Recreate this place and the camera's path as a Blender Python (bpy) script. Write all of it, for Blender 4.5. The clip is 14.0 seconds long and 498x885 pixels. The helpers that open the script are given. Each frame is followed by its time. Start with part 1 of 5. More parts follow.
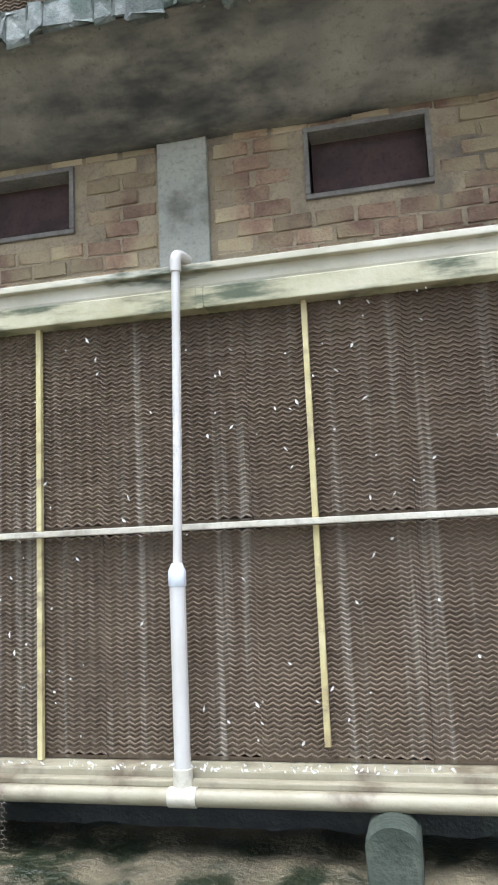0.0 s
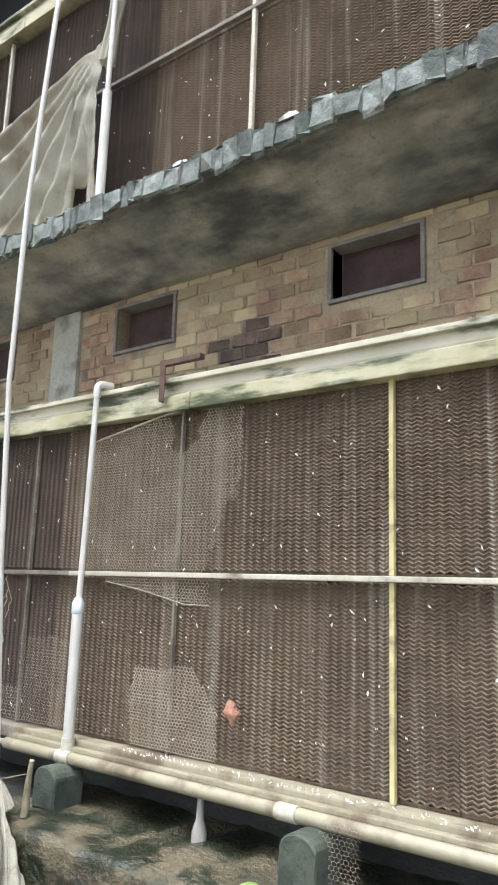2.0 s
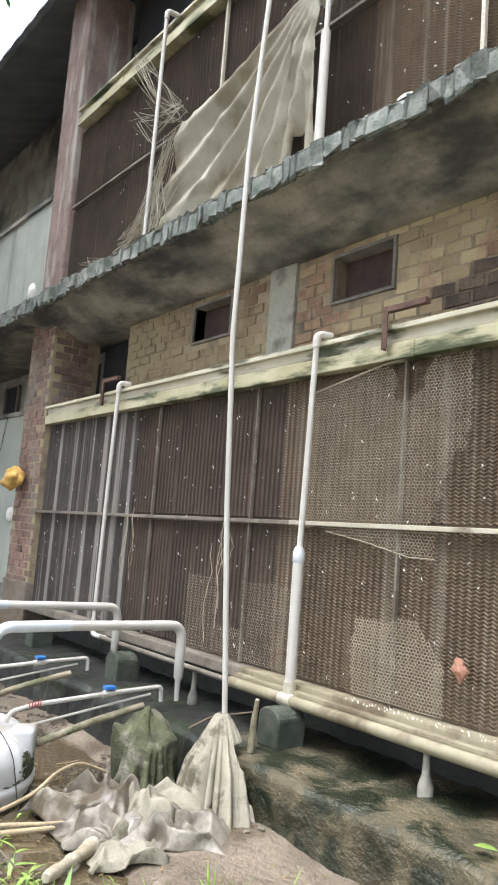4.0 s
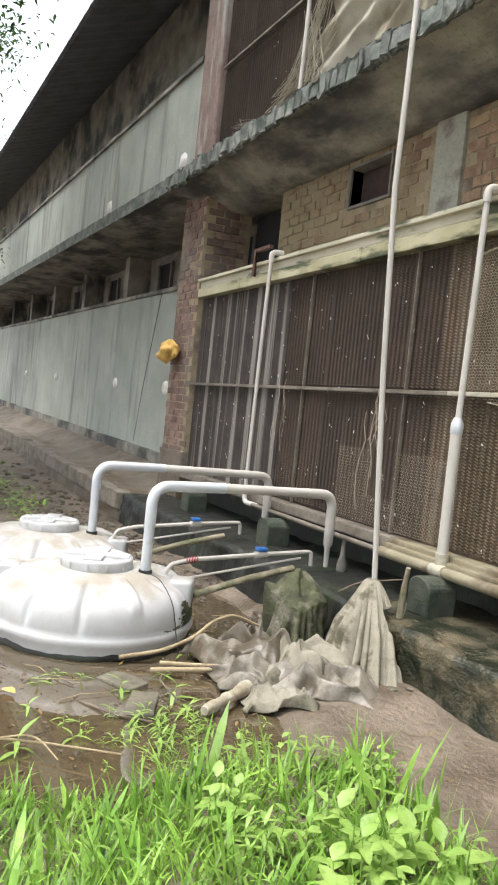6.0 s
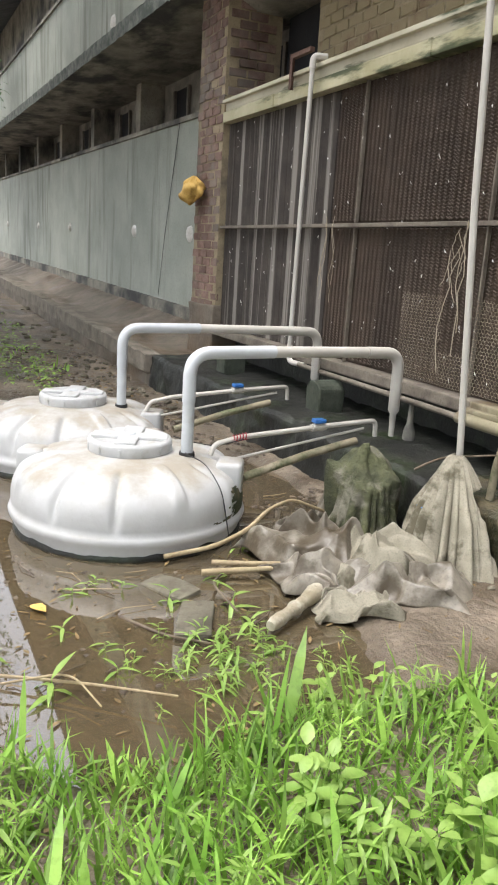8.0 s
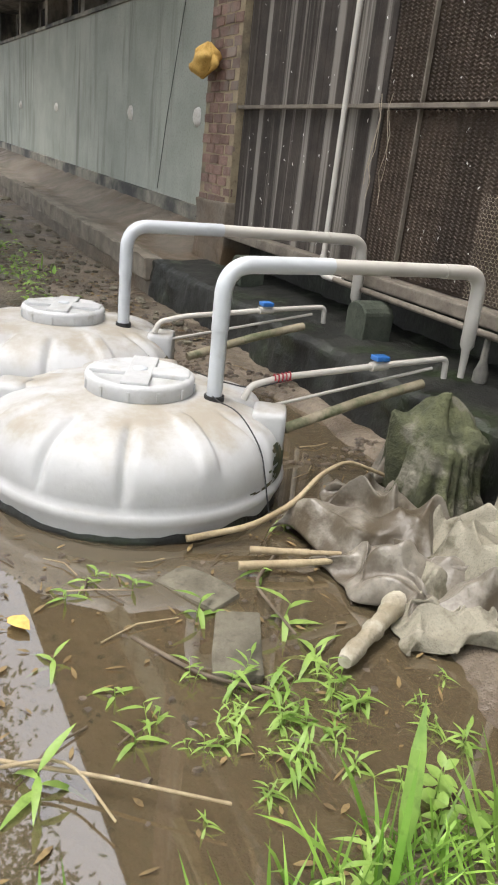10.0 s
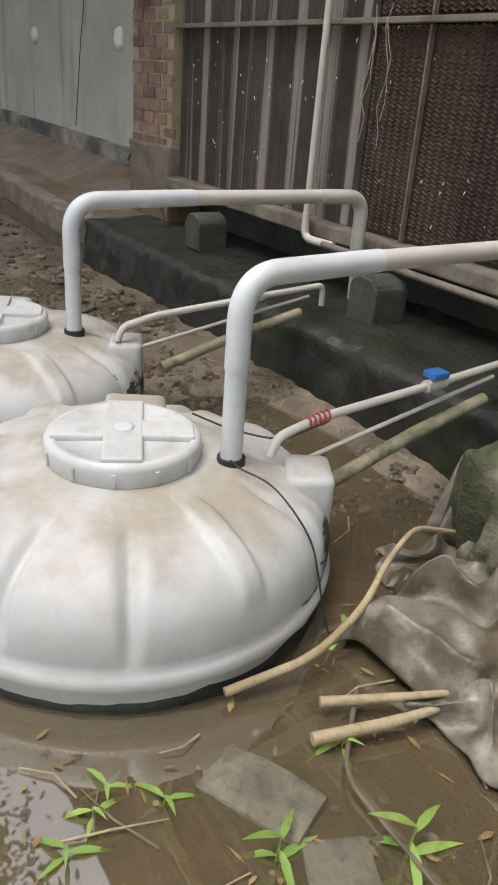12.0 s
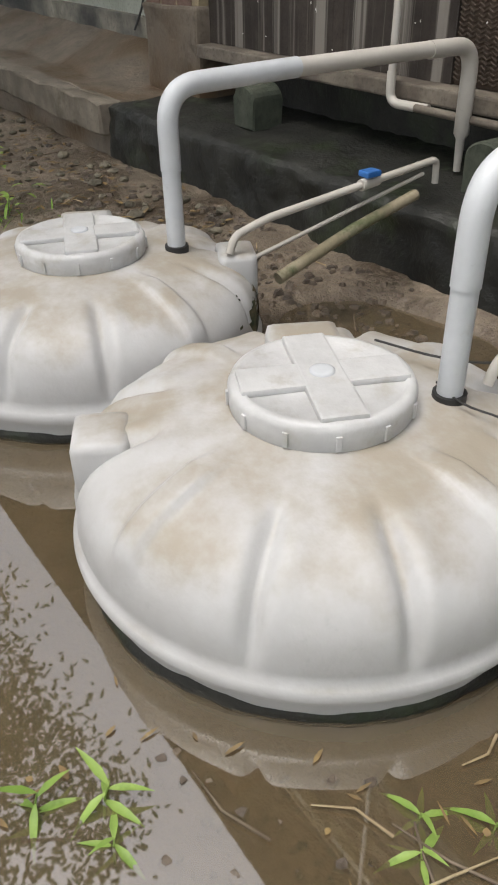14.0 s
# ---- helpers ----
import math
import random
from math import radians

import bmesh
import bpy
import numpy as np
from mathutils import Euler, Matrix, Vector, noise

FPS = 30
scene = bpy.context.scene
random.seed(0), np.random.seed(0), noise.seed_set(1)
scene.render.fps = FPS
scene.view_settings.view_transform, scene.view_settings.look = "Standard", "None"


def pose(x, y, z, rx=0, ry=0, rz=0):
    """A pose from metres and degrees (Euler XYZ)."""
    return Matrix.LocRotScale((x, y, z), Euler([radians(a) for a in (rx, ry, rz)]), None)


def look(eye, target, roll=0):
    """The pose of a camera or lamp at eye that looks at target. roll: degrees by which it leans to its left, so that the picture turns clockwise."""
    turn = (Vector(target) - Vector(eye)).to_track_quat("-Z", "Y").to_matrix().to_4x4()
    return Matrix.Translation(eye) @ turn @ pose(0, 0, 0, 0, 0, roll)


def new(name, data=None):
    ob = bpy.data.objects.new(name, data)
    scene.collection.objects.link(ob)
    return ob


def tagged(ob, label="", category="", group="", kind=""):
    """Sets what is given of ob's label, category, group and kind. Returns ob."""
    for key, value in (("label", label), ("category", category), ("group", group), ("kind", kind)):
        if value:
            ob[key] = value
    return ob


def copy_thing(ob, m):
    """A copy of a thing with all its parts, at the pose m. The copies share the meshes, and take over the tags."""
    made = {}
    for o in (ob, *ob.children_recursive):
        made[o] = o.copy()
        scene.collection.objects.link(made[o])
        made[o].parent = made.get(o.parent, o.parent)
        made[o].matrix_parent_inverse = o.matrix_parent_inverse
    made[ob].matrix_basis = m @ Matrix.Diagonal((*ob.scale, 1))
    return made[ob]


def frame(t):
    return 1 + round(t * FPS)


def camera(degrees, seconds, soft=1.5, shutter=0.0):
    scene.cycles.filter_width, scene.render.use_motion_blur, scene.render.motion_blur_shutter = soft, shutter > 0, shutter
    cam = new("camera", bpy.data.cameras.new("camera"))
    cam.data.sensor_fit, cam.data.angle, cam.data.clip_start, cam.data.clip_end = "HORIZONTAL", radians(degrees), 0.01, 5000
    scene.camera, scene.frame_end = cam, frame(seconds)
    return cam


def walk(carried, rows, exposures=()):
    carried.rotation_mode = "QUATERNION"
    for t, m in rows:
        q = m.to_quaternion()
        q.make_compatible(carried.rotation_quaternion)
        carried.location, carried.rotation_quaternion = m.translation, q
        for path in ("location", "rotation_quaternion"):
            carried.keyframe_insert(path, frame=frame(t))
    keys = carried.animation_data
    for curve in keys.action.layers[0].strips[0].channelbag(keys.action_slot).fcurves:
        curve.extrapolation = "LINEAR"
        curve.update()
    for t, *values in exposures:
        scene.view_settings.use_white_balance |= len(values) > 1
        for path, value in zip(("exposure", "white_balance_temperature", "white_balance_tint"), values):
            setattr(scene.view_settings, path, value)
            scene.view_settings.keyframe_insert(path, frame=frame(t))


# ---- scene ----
cam = camera(36.2, 14.0, soft=2.0)
PATH = [
    (0, (0.879, -2.801, 1.353), (0.451, -0.867, 1.634), -2.5),
    (0.5, (0.896, -2.846, 1.4), (0.288, -0.977, 1.776), -1.3),
    (1, (0.911, -2.853, 1.407), (-0.037, -1.138, 1.806), 0.6),
    (1.5, (0.899, -2.842, 1.4), (-0.202, -1.221, 1.799), 1.1),
    (2, (0.872, -2.839, 1.391), (-0.348, -1.3, 1.77), 1.9),
    (2.5, (0.84, -2.85, 1.402), (-0.488, -1.393, 1.739), 2.8),
    (3, (0.786, -2.855, 1.346), (-0.635, -1.486, 1.672), 3.7),
    (3.5, (0.758, -2.861, 1.338), (-0.752, -1.583, 1.63), 4.1),
    (4, (0.732, -2.864, 1.338), (-0.857, -1.676, 1.589), 4.4),
    (6.5, (0.575, -2.823, 1.232), (-1.217, -1.957, 1.039), 4.6),
    (7, (0.365, -2.798, 1.229), (-1.336, -1.827, 0.826), 4.8),
    (7.5, (0.209, -2.764, 1.204), (-1.483, -1.796, 0.757), 4.2),
    (8, (-0.004, -2.665, 1.238), (-1.756, -1.829, 0.759), 3.5),
    (8.5, (-0.11, -2.625, 1.21), (-1.875, -1.852, 0.672), 4.4),
    (11, (-1.4, -2.47, 1.142), (-2.94, -1.505, 0.308), 6.4),
    (11.5, (-1.59, -2.452, 1.206), (-3.077, -1.417, 0.359), 4.2),
    (12, (-1.718, -2.375, 1.195), (-3.222, -1.376, 0.336), 4.3),
    (12.5, (-1.881, -2.27, 1.21), (-3.518, -1.539, 0.323), 4.3),
    (13, (-1.969, -2.325, 1.21), (-3.636, -1.653, 0.333), 3.8),
    (13.5, (-2.089, -2.499, 1.216), (-3.592, -1.641, 0.214), -0.9),
    (14, (-2.269, -2.581, 1.157), (-3.632, -1.648, 0.028), -1.3),
]
walk(cam, [(t, look(eye, target, roll)) for t, eye, target, roll in PATH], [(0.0, 0.7, 5500, 10), (1.2, 0.8, 5700, 10), (4.2, 0.7, 6100, 10), (6.3, 0.35, 6400, 10), (8.7, 0.2, 6400, 10), (10.8, -0.05, 6500, 10), (12.0, -0.3, 6500, 10), (14.0, -0.45, 6600, 10)])

# ---- light ----
world = bpy.data.worlds.new("overcast_sky")
scene.world = world
world.use_nodes = True
wn = world.node_tree
sky = wn.nodes.new("ShaderNodeTexSky")
sky.sky_type, sky.sun_disc = "NISHITA", False
sky.sun_elevation, sky.sun_rotation = radians(73), radians(192)
sky.air_density, sky.dust_density = 1.0, 4.0
cloud = wn.nodes.new("ShaderNodeHueSaturation")
cloud.inputs["Saturation"].default_value, cloud.inputs["Value"].default_value = 0.3, 2.9
wn.links.new(sky.outputs[0], cloud.inputs["Color"])
wn.links.new(cloud.outputs[0], wn.nodes["Background"].inputs[0])
wn.nodes["Background"].inputs[1].default_value = 0.15
sun = new("sun", bpy.data.lights.new("sun", "SUN"))
sun.data.energy, sun.data.angle, sun.data.color = 1.4, radians(30), (1.0, 0.96, 0.9)
sun.matrix_world = look((-1.0, -4.6, 16), (0, 0, 0))


# ---- materials ----
def material(name, low, high, scale=6.0, rough=0.8, bump=0.3, detail=60.0, metal=0.0, stretch=(1, 1, 1), stain=None, stain_scale=1.5,
             stain_at=(0.5, 0.68), stain_stretch=(1, 1, 1), vary=0.0, island=False, through_light=0.0, dist=0.01, stain_rough=None, grain=(0.45, 0.95), settle=0.0):
    """Two tones mixed by noise in world metres, fine grain bump, and an optional third tone in stains."""
    m = bpy.data.materials.new(name)
    m.use_nodes = True
    n, l = m.node_tree.nodes, m.node_tree.links
    b = n["Principled BSDF"]
    b.inputs["Roughness"].default_value, b.inputs["Metallic"].default_value = rough, metal
    geo = n.new("ShaderNodeNewGeometry")

    def noise_at(sc, st, det=5.0):
        mp = n.new("ShaderNodeMapping")
        mp.inputs["Scale"].default_value = st
        tx = n.new("ShaderNodeTexNoise")
        tx.inputs["Scale"].default_value, tx.inputs["Detail"].default_value, tx.inputs["Roughness"].default_value = sc, det, 0.62
        l.new(geo.outputs["Position"], mp.inputs[0])
        l.new(mp.outputs[0], tx.inputs["Vector"])
        return tx.outputs["Fac"]

    def ramp(src, lo, hi):
        r = n.new("ShaderNodeMapRange")
        r.interpolation_type = "SMOOTHSTEP"
        r.inputs["From Min"].default_value, r.inputs["From Max"].default_value = lo, hi
        l.new(src, r.inputs["Value"])
        return r.outputs[0]

    def mix(f, a, c):
        x = n.new("ShaderNodeMix")
        x.data_type = "RGBA"
        l.new(f, x.inputs[0])
        for i, v in ((6, a), (7, c)):
            if isinstance(v, tuple):
                x.inputs[i].default_value = (*v, 1)
            else:
                l.new(v, x.inputs[i])
        return x.outputs[2]

    col = mix(ramp(noise_at(scale, stretch), 0.3, 0.7), low, high)
    fine = noise_at(detail, stretch, 3.0)
    col = mix(ramp(fine, *grain), col, tuple(c * 0.55 for c in low))
    if stain:
        src = noise_at(stain_scale, stain_stretch)
        if settle:
            up = n.new("ShaderNodeSeparateXYZ")
            l.new(geo.outputs["Normal"], up.inputs[0])
            ma = n.new("ShaderNodeMath")
            ma.operation = "MULTIPLY_ADD"
            ma.inputs[1].default_value = settle
            l.new(up.outputs[2], ma.inputs[0])
            l.new(src, ma.inputs[2])
            src = ma.outputs[0]
        f = ramp(src, *stain_at)
        col = mix(f, col, stain)
        if stain_rough is not None:
            r = n.new("ShaderNodeMapRange")
            r.inputs["To Min"].default_value, r.inputs["To Max"].default_value = rough, stain_rough
            l.new(f, r.inputs["Value"])
            l.new(r.outputs[0], b.inputs["Roughness"])
    if vary:
        if island:
            src = geo.outputs["Random Per Island"]
        else:
            src = n.new("ShaderNodeObjectInfo").outputs["Random"]
        r = n.new("ShaderNodeMapRange")
        r.inputs["To Min"].default_value, r.inputs["To Max"].default_value = 1 - vary, 1 + vary
        l.new(src, r.inputs["Value"])
        hs = n.new("ShaderNodeHueSaturation")
        l.new(r.outputs[0], hs.inputs["Value"])
        l.new(col, hs.inputs["Color"])
        col = hs.outputs[0]
    l.new(col, b.inputs["Base Color"])
    if bump:
        bp = n.new("ShaderNodeBump")
        bp.inputs["Strength"].default_value, bp.inputs["Distance"].default_value = bump, dist
        l.new(fine, bp.inputs["Height"])
        l.new(bp.outputs[0], b.inputs["Normal"])
    if through_light:
        tr = n.new("ShaderNodeBsdfTranslucent")
        l.new(col, tr.inputs[0])
        ms = n.new("ShaderNodeMixShader")
        ms.inputs[0].default_value = through_light
        l.new(b.outputs[0], ms.inputs[1])
        l.new(tr.outputs[0], ms.inputs[2])
        l.new(ms.outputs[0], n["Material Output"].inputs[0])
    return m


M_PAD = material("pad_cellulose", (0.107, 0.077, 0.05), (0.168, 0.124, 0.08), 3, 0.9, 0.3, 90, stain=(0.29, 0.25, 0.2), stain_scale=1.6,
                 stain_at=(0.52, 0.76), stain_stretch=(9, 1, 0.25), vary=0.1)
# M_PAD again, about a fifth darker: the flutes' shade is in its colour
M_PADSHADE = material("pad_flute_shade", (0.088, 0.063, 0.041), (0.138, 0.102, 0.067), 4, 0.95, 0.2, stain=(0.25, 0.215, 0.17), stain_scale=1.6,
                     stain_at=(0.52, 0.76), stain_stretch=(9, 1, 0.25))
M_PADSCALE = material("pad_lime_scale", (0.028, 0.022, 0.018), (0.055, 0.044, 0.036), 5, 0.9, 0.3, 80, stain=(0.22, 0.2, 0.175), stain_scale=1.5,
                      stain_at=(0.49, 0.58), stain_stretch=(5, 1, 0.07), vary=0.1)
M_PVC = material("pvc_white", (0.48, 0.45, 0.4), (0.58, 0.55, 0.5), 3, 0.4, 0.05, 40, stain=(0.36, 0.31, 0.22), stain_scale=6, stain_at=(0.58, 0.85), grain=(0.6, 1.2))
M_PVCGREY = material("pvc_grey", (0.5, 0.52, 0.54), (0.6, 0.62, 0.64), 4, 0.42, 0.05, 50, stain=(0.34, 0.29, 0.22), stain_scale=7, stain_at=(0.6, 0.85), grain=(0.6, 1.2))
M_GUTTER = material("gutter_cream", (0.34, 0.305, 0.17), (0.48, 0.445, 0.3), 3, 0.5, 0.12, 40, stain=(0.06, 0.07, 0.03), stain_scale=1.7,
                    stain_at=(0.46, 0.62), stain_stretch=(1, 1, 5), grain=(0.6, 1.2))
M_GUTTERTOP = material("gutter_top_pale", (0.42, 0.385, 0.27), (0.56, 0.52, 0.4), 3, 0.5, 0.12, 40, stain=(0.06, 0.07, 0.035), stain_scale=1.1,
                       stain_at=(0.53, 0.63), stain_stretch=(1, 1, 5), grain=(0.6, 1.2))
M_RAIL = material("rail_cream", (0.4, 0.36, 0.27), (0.55, 0.51, 0.41), 6, 0.5, 0.1, 60, stain=(0.13, 0.1, 0.065), stain_scale=3, stain_at=(0.5, 0.7))
M_DRAIN = material("drain_cream", (0.22, 0.19, 0.118), (0.36, 0.325, 0.23), 3, 0.55, 0.2, 40, stain=(0.13, 0.1, 0.06), stain_scale=3.0, stain_at=(0.46, 0.64), grain=(0.55, 1.1))
M_PILLARUP = material("red_plaster_pillar", (0.17, 0.115, 0.095), (0.27, 0.2, 0.17), 3, 0.9, 0.5, 40, stain=(0.36, 0.33, 0.29), stain_scale=2.4, stain_at=(0.5, 0.68), stain_stretch=(3, 3, 0.5))
M_PADDARK = material("pad_dark", (0.05, 0.035, 0.025), (0.085, 0.06, 0.043), 2.5, 0.9, 0.5, 110, stain=(0.2, 0.165, 0.13), stain_scale=1.5, stain_at=(0.58, 0.8), stain_stretch=(7, 1, 0.2), vary=0.12)
M_RAILDARK = material("rail_grimy", (0.11, 0.09, 0.07), (0.22, 0.19, 0.15), 6, 0.7, 0.2, 60)
M_YELLOW = material("strip_yellow", (0.4, 0.33, 0.14), (0.53, 0.46, 0.24), 7, 0.6, 0.05, 40, stain=(0.24, 0.18, 0.1), stain_scale=4, stain_stretch=(1, 1, 2), grain=(0.65, 1.3))
M_BRICK = material("brick_tan", (0.2, 0.12, 0.08), (0.33, 0.225, 0.14), 9, 0.9, 0.6, 80, stain=(0.36, 0.29, 0.17), stain_scale=2.2, stain_at=(0.4, 0.58), vary=0.3)
M_BRICKRED = material("brick_red_worn", (0.16, 0.095, 0.075), (0.27, 0.175, 0.14), 9, 0.9, 0.6, 80, stain=(0.2, 0.17, 0.145), stain_scale=1.4, stain_at=(0.42, 0.62), vary=0.25)
M_BRICKSOOT = material("brick_sooty", (0.05, 0.038, 0.03), (0.14, 0.1, 0.07), 9, 0.9, 0.6, 80, vary=0.3)
M_MORTAR = material("mortar", (0.27, 0.215, 0.14), (0.38, 0.31, 0.2), 6, 0.95, 0.6, 70, stain=(0.13, 0.105, 0.08), stain_scale=1.8, stain_at=(0.48, 0.66))
M_CONC = material("stained_concrete", (0.2, 0.19, 0.165), (0.4, 0.37, 0.3), 2.5, 0.9, 0.5, 40, stain=(0.06, 0.06, 0.058), stain_scale=1.1,
                  stain_at=(0.42, 0.65), stain_stretch=(1, 2, 1))
M_SLABEDGE = material("slab_edge_moss", (0.09, 0.1, 0.09), (0.23, 0.24, 0.21), 8, 0.9, 0.8, 40, stain=(0.08, 0.1, 0.08), stain_scale=6, stain_at=(0.48, 0.66), vary=0.25)
M_PLASTER = material("grey_green_plaster", (0.33, 0.35, 0.3), (0.45, 0.47, 0.41), 1.2, 0.85, 0.25, 50, stain=(0.2, 0.21, 0.17), stain_scale=1.2,
                     stain_at=(0.5, 0.72), stain_stretch=(2.5, 1, 0.3))
M_PALE = material("pale_plaster", (0.3, 0.3, 0.25), (0.41, 0.4, 0.33), 3, 0.9, 0.4, 50, stain=(0.16, 0.15, 0.12), stain_scale=4, stain_at=(0.5, 0.7))
M_LEDGE = material("wet_mossy_concrete", (0.045, 0.037, 0.019), (0.13, 0.105, 0.058), 5, 0.7, 0.9, 35, stain=(0.014, 0.018, 0.008), stain_scale=4.0, stain_at=(0.42, 0.58), stain_rough=0.35, dist=0.02)
# wet algae tone taken near black: building shade is in it; also tank crust
M_WETSHADE = material("black_wet_shade", (0.006, 0.0065, 0.005), (0.021, 0.021, 0.016), 4, 0.6, 0.7, 35, stain=(0.02, 0.028, 0.012), stain_scale=3, stain_rough=0.35)
M_WALK = material("muddy_walkway", (0.13, 0.105, 0.078), (0.25, 0.21, 0.165), 3, 0.8, 0.6, 30, stain=(0.12, 0.08, 0.045), stain_scale=1.5, stain_at=(0.45, 0.65), stain_rough=0.35)
M_KERB = material("kerb_cement", (0.15, 0.125, 0.095), (0.27, 0.235, 0.185), 5, 0.85, 0.6, 40, stain=(0.12, 0.1, 0.07), stain_scale=3)
M_ALGAE = material("dark_algae", (0.02, 0.03, 0.014), (0.07, 0.08, 0.035), 14, 0.8, 0.5, 60, stain=(0.14, 0.11, 0.06), stain_scale=9)
M_STUB = material("stub_algae", (0.026, 0.034, 0.022), (0.075, 0.083, 0.06), 6, 0.85, 0.6, 40)
M_MUD = material("wet_mud", (0.115, 0.089, 0.061), (0.23, 0.185, 0.137), 3.4, 0.62, 1.0, 26, stain=(0.085, 0.062, 0.04), stain_scale=1.6, stain_at=(0.44, 0.62), stain_rough=0.3, dist=0.025)
# near-black colour stands in for the darkness of unlit hollows
M_UNLIT = material("unlit_interior_black", (0.012, 0.012, 0.014), (0.02, 0.02, 0.022), 3, 0.95, 0)
M_SHUTTER = material("shutter_rust", (0.045, 0.03, 0.027), (0.085, 0.05, 0.043), 5, 0.85, 0.2)
M_IRON = material("rusty_iron", (0.07, 0.035, 0.025), (0.13, 0.07, 0.05), 14, 0.75, 0.3, 80)
M_FRAME = material("cement_frame", (0.15, 0.135, 0.115), (0.24, 0.22, 0.19), 6, 0.9, 0.3)
M_ROOF = material("roof_sheet", (0.11, 0.12, 0.14), (0.18, 0.19, 0.21), 2, 0.7, 0.2)
M_TANK = material("tank_poly", (0.44, 0.435, 0.425), (0.495, 0.495, 0.49), 7, 0.55, 0.12, 30, stain=(0.33, 0.293, 0.235), stain_scale=5.5, stain_at=(0.7, 1.06), settle=0.42, grain=(0.6, 1.2))
M_LID = material("lid_poly", (0.45, 0.45, 0.445), (0.55, 0.55, 0.545), 9, 0.4, 0.15, 60, stain=(0.4, 0.385, 0.35), stain_scale=14, stain_at=(0.5, 0.75), grain=(0.6, 1.2))
M_CLOTH = material("sack_cloth", (0.265, 0.24, 0.18), (0.42, 0.385, 0.305), 6, 0.9, 0.5, 160, stain=(0.1, 0.088, 0.055), stain_scale=6, stain_at=(0.46, 0.64), through_light=0.1)
M_NETCLOTH = material("shade_cloth", (0.42, 0.39, 0.3), (0.55, 0.52, 0.42), 4, 0.9, 0.3, 160, stain=(0.3, 0.26, 0.18), stain_scale=2, through_light=0.3)
M_TARP = material("muddy_tarp", (0.13, 0.112, 0.085), (0.28, 0.25, 0.205), 7, 0.4, 0.25, 60, stain=(0.08, 0.062, 0.04), stain_scale=5, stain_at=(0.45, 0.62))
M_MOSS = material("moss_sack", (0.032, 0.035, 0.017), (0.1, 0.105, 0.05), 8, 0.9, 0.9, 60, stain=(0.15, 0.14, 0.105), stain_scale=6, stain_at=(0.5, 0.64))
M_STICK = material("stick_bark", (0.28, 0.21, 0.12), (0.42, 0.34, 0.21), 9, 0.8, 0.5, 60)
M_BAMBOO = material("old_bamboo", (0.22, 0.19, 0.12), (0.36, 0.31, 0.22), 6, 0.7, 0.3, 40, stain=(0.08, 0.1, 0.04), stain_scale=5)
M_FOAM = material("dirty_foam", (0.25, 0.21, 0.14), (0.5, 0.46, 0.37), 10, 0.85, 0.6, 50)
M_NET = material("net_thread", (0.31, 0.255, 0.18), (0.43, 0.37, 0.28), 6, 0.8, 0)
M_FEATHER = material("feather_white", (0.66, 0.63, 0.57), (0.78, 0.76, 0.72), 20, 0.8, 0)
M_BLUE = material("valve_blue", (0.03, 0.14, 0.42), (0.05, 0.2, 0.55), 8, 0.4, 0)
M_RED = material("red_tie", (0.3, 0.02, 0.03), (0.42, 0.03, 0.05), 8, 0.6, 0)
M_YCLOTH = material("yellow_rag", (0.56, 0.33, 0.07), (0.7, 0.46, 0.14), 12, 0.8, 0.3)
M_BLACK = material("black_cable", (0.02, 0.02, 0.02), (0.035, 0.035, 0.035), 8, 0.6, 0)
M_GRASS = material("grass_blade", (0.14, 0.29, 0.035), (0.33, 0.52, 0.1), 5, 0.45, 0, 40, vary=0.45, island=True, through_light=0.4, stain=(0.34, 0.33, 0.14), stain_scale=30, stain_at=(0.68, 0.8))
M_LEAF = material("weed_leaf", (0.2, 0.34, 0.06), (0.36, 0.51, 0.13), 6, 0.45, 0, 40, vary=0.25, island=True, through_light=0.35)
M_TREELEAF = material("tree_leaf", (0.035, 0.08, 0.02), (0.07, 0.13, 0.035), 2, 0.5, 0, 20, vary=0.4, island=True, through_light=0.3)
M_BARK = material("tree_bark", (0.1, 0.075, 0.05), (0.19, 0.15, 0.11), 8, 0.9, 0.8, 30)
M_DRY = material("dead_leaf", (0.14, 0.095, 0.045), (0.32, 0.22, 0.09), 12, 0.8, 0.1, vary=0.4)
M_FLESH = material("brown_rag", (0.28, 0.13, 0.08), (0.4, 0.2, 0.13), 20, 0.7, 0.3)
M_STONE = material("rubble_stone", (0.085, 0.075, 0.052), (0.19, 0.17, 0.125), 9, 0.9, 0.6, 40, vary=0.3)

M_CLOD = material("mud_clod", (0.055, 0.042, 0.03), (0.15, 0.115, 0.082), 14, 0.55, 0.6, 60, vary=0.4, island=True)

M_WATER = bpy.data.materials.new("muddy_water")
M_WATER.use_nodes = True
nw, lw = M_WATER.node_tree.nodes, M_WATER.node_tree.links
bw = nw["Principled BSDF"]
bw.inputs["Base Color"].default_value = (0.225, 0.172, 0.1, 1)
bw.inputs["Roughness"].default_value, bw.inputs["IOR"].default_value = 0.02, 1.33
wt = nw.new("ShaderNodeTexNoise")
wt.inputs["Scale"].default_value = 4.0
wb = nw.new("ShaderNodeBump")
wb.inputs["Strength"].default_value, wb.inputs["Distance"].default_value = 0.06, 0.02
lw.new(wt.outputs["Fac"], wb.inputs["Height"])
lw.new(wb.outputs[0], bw.inputs["Normal"])
clear = nw.new("ShaderNodeBsdfTransparent")
clear.inputs[0].default_value = (0.75, 0.66, 0.5, 1)
gloss = nw.new("ShaderNodeBsdfGlossy")
gloss.inputs["Roughness"].default_value = 0.02
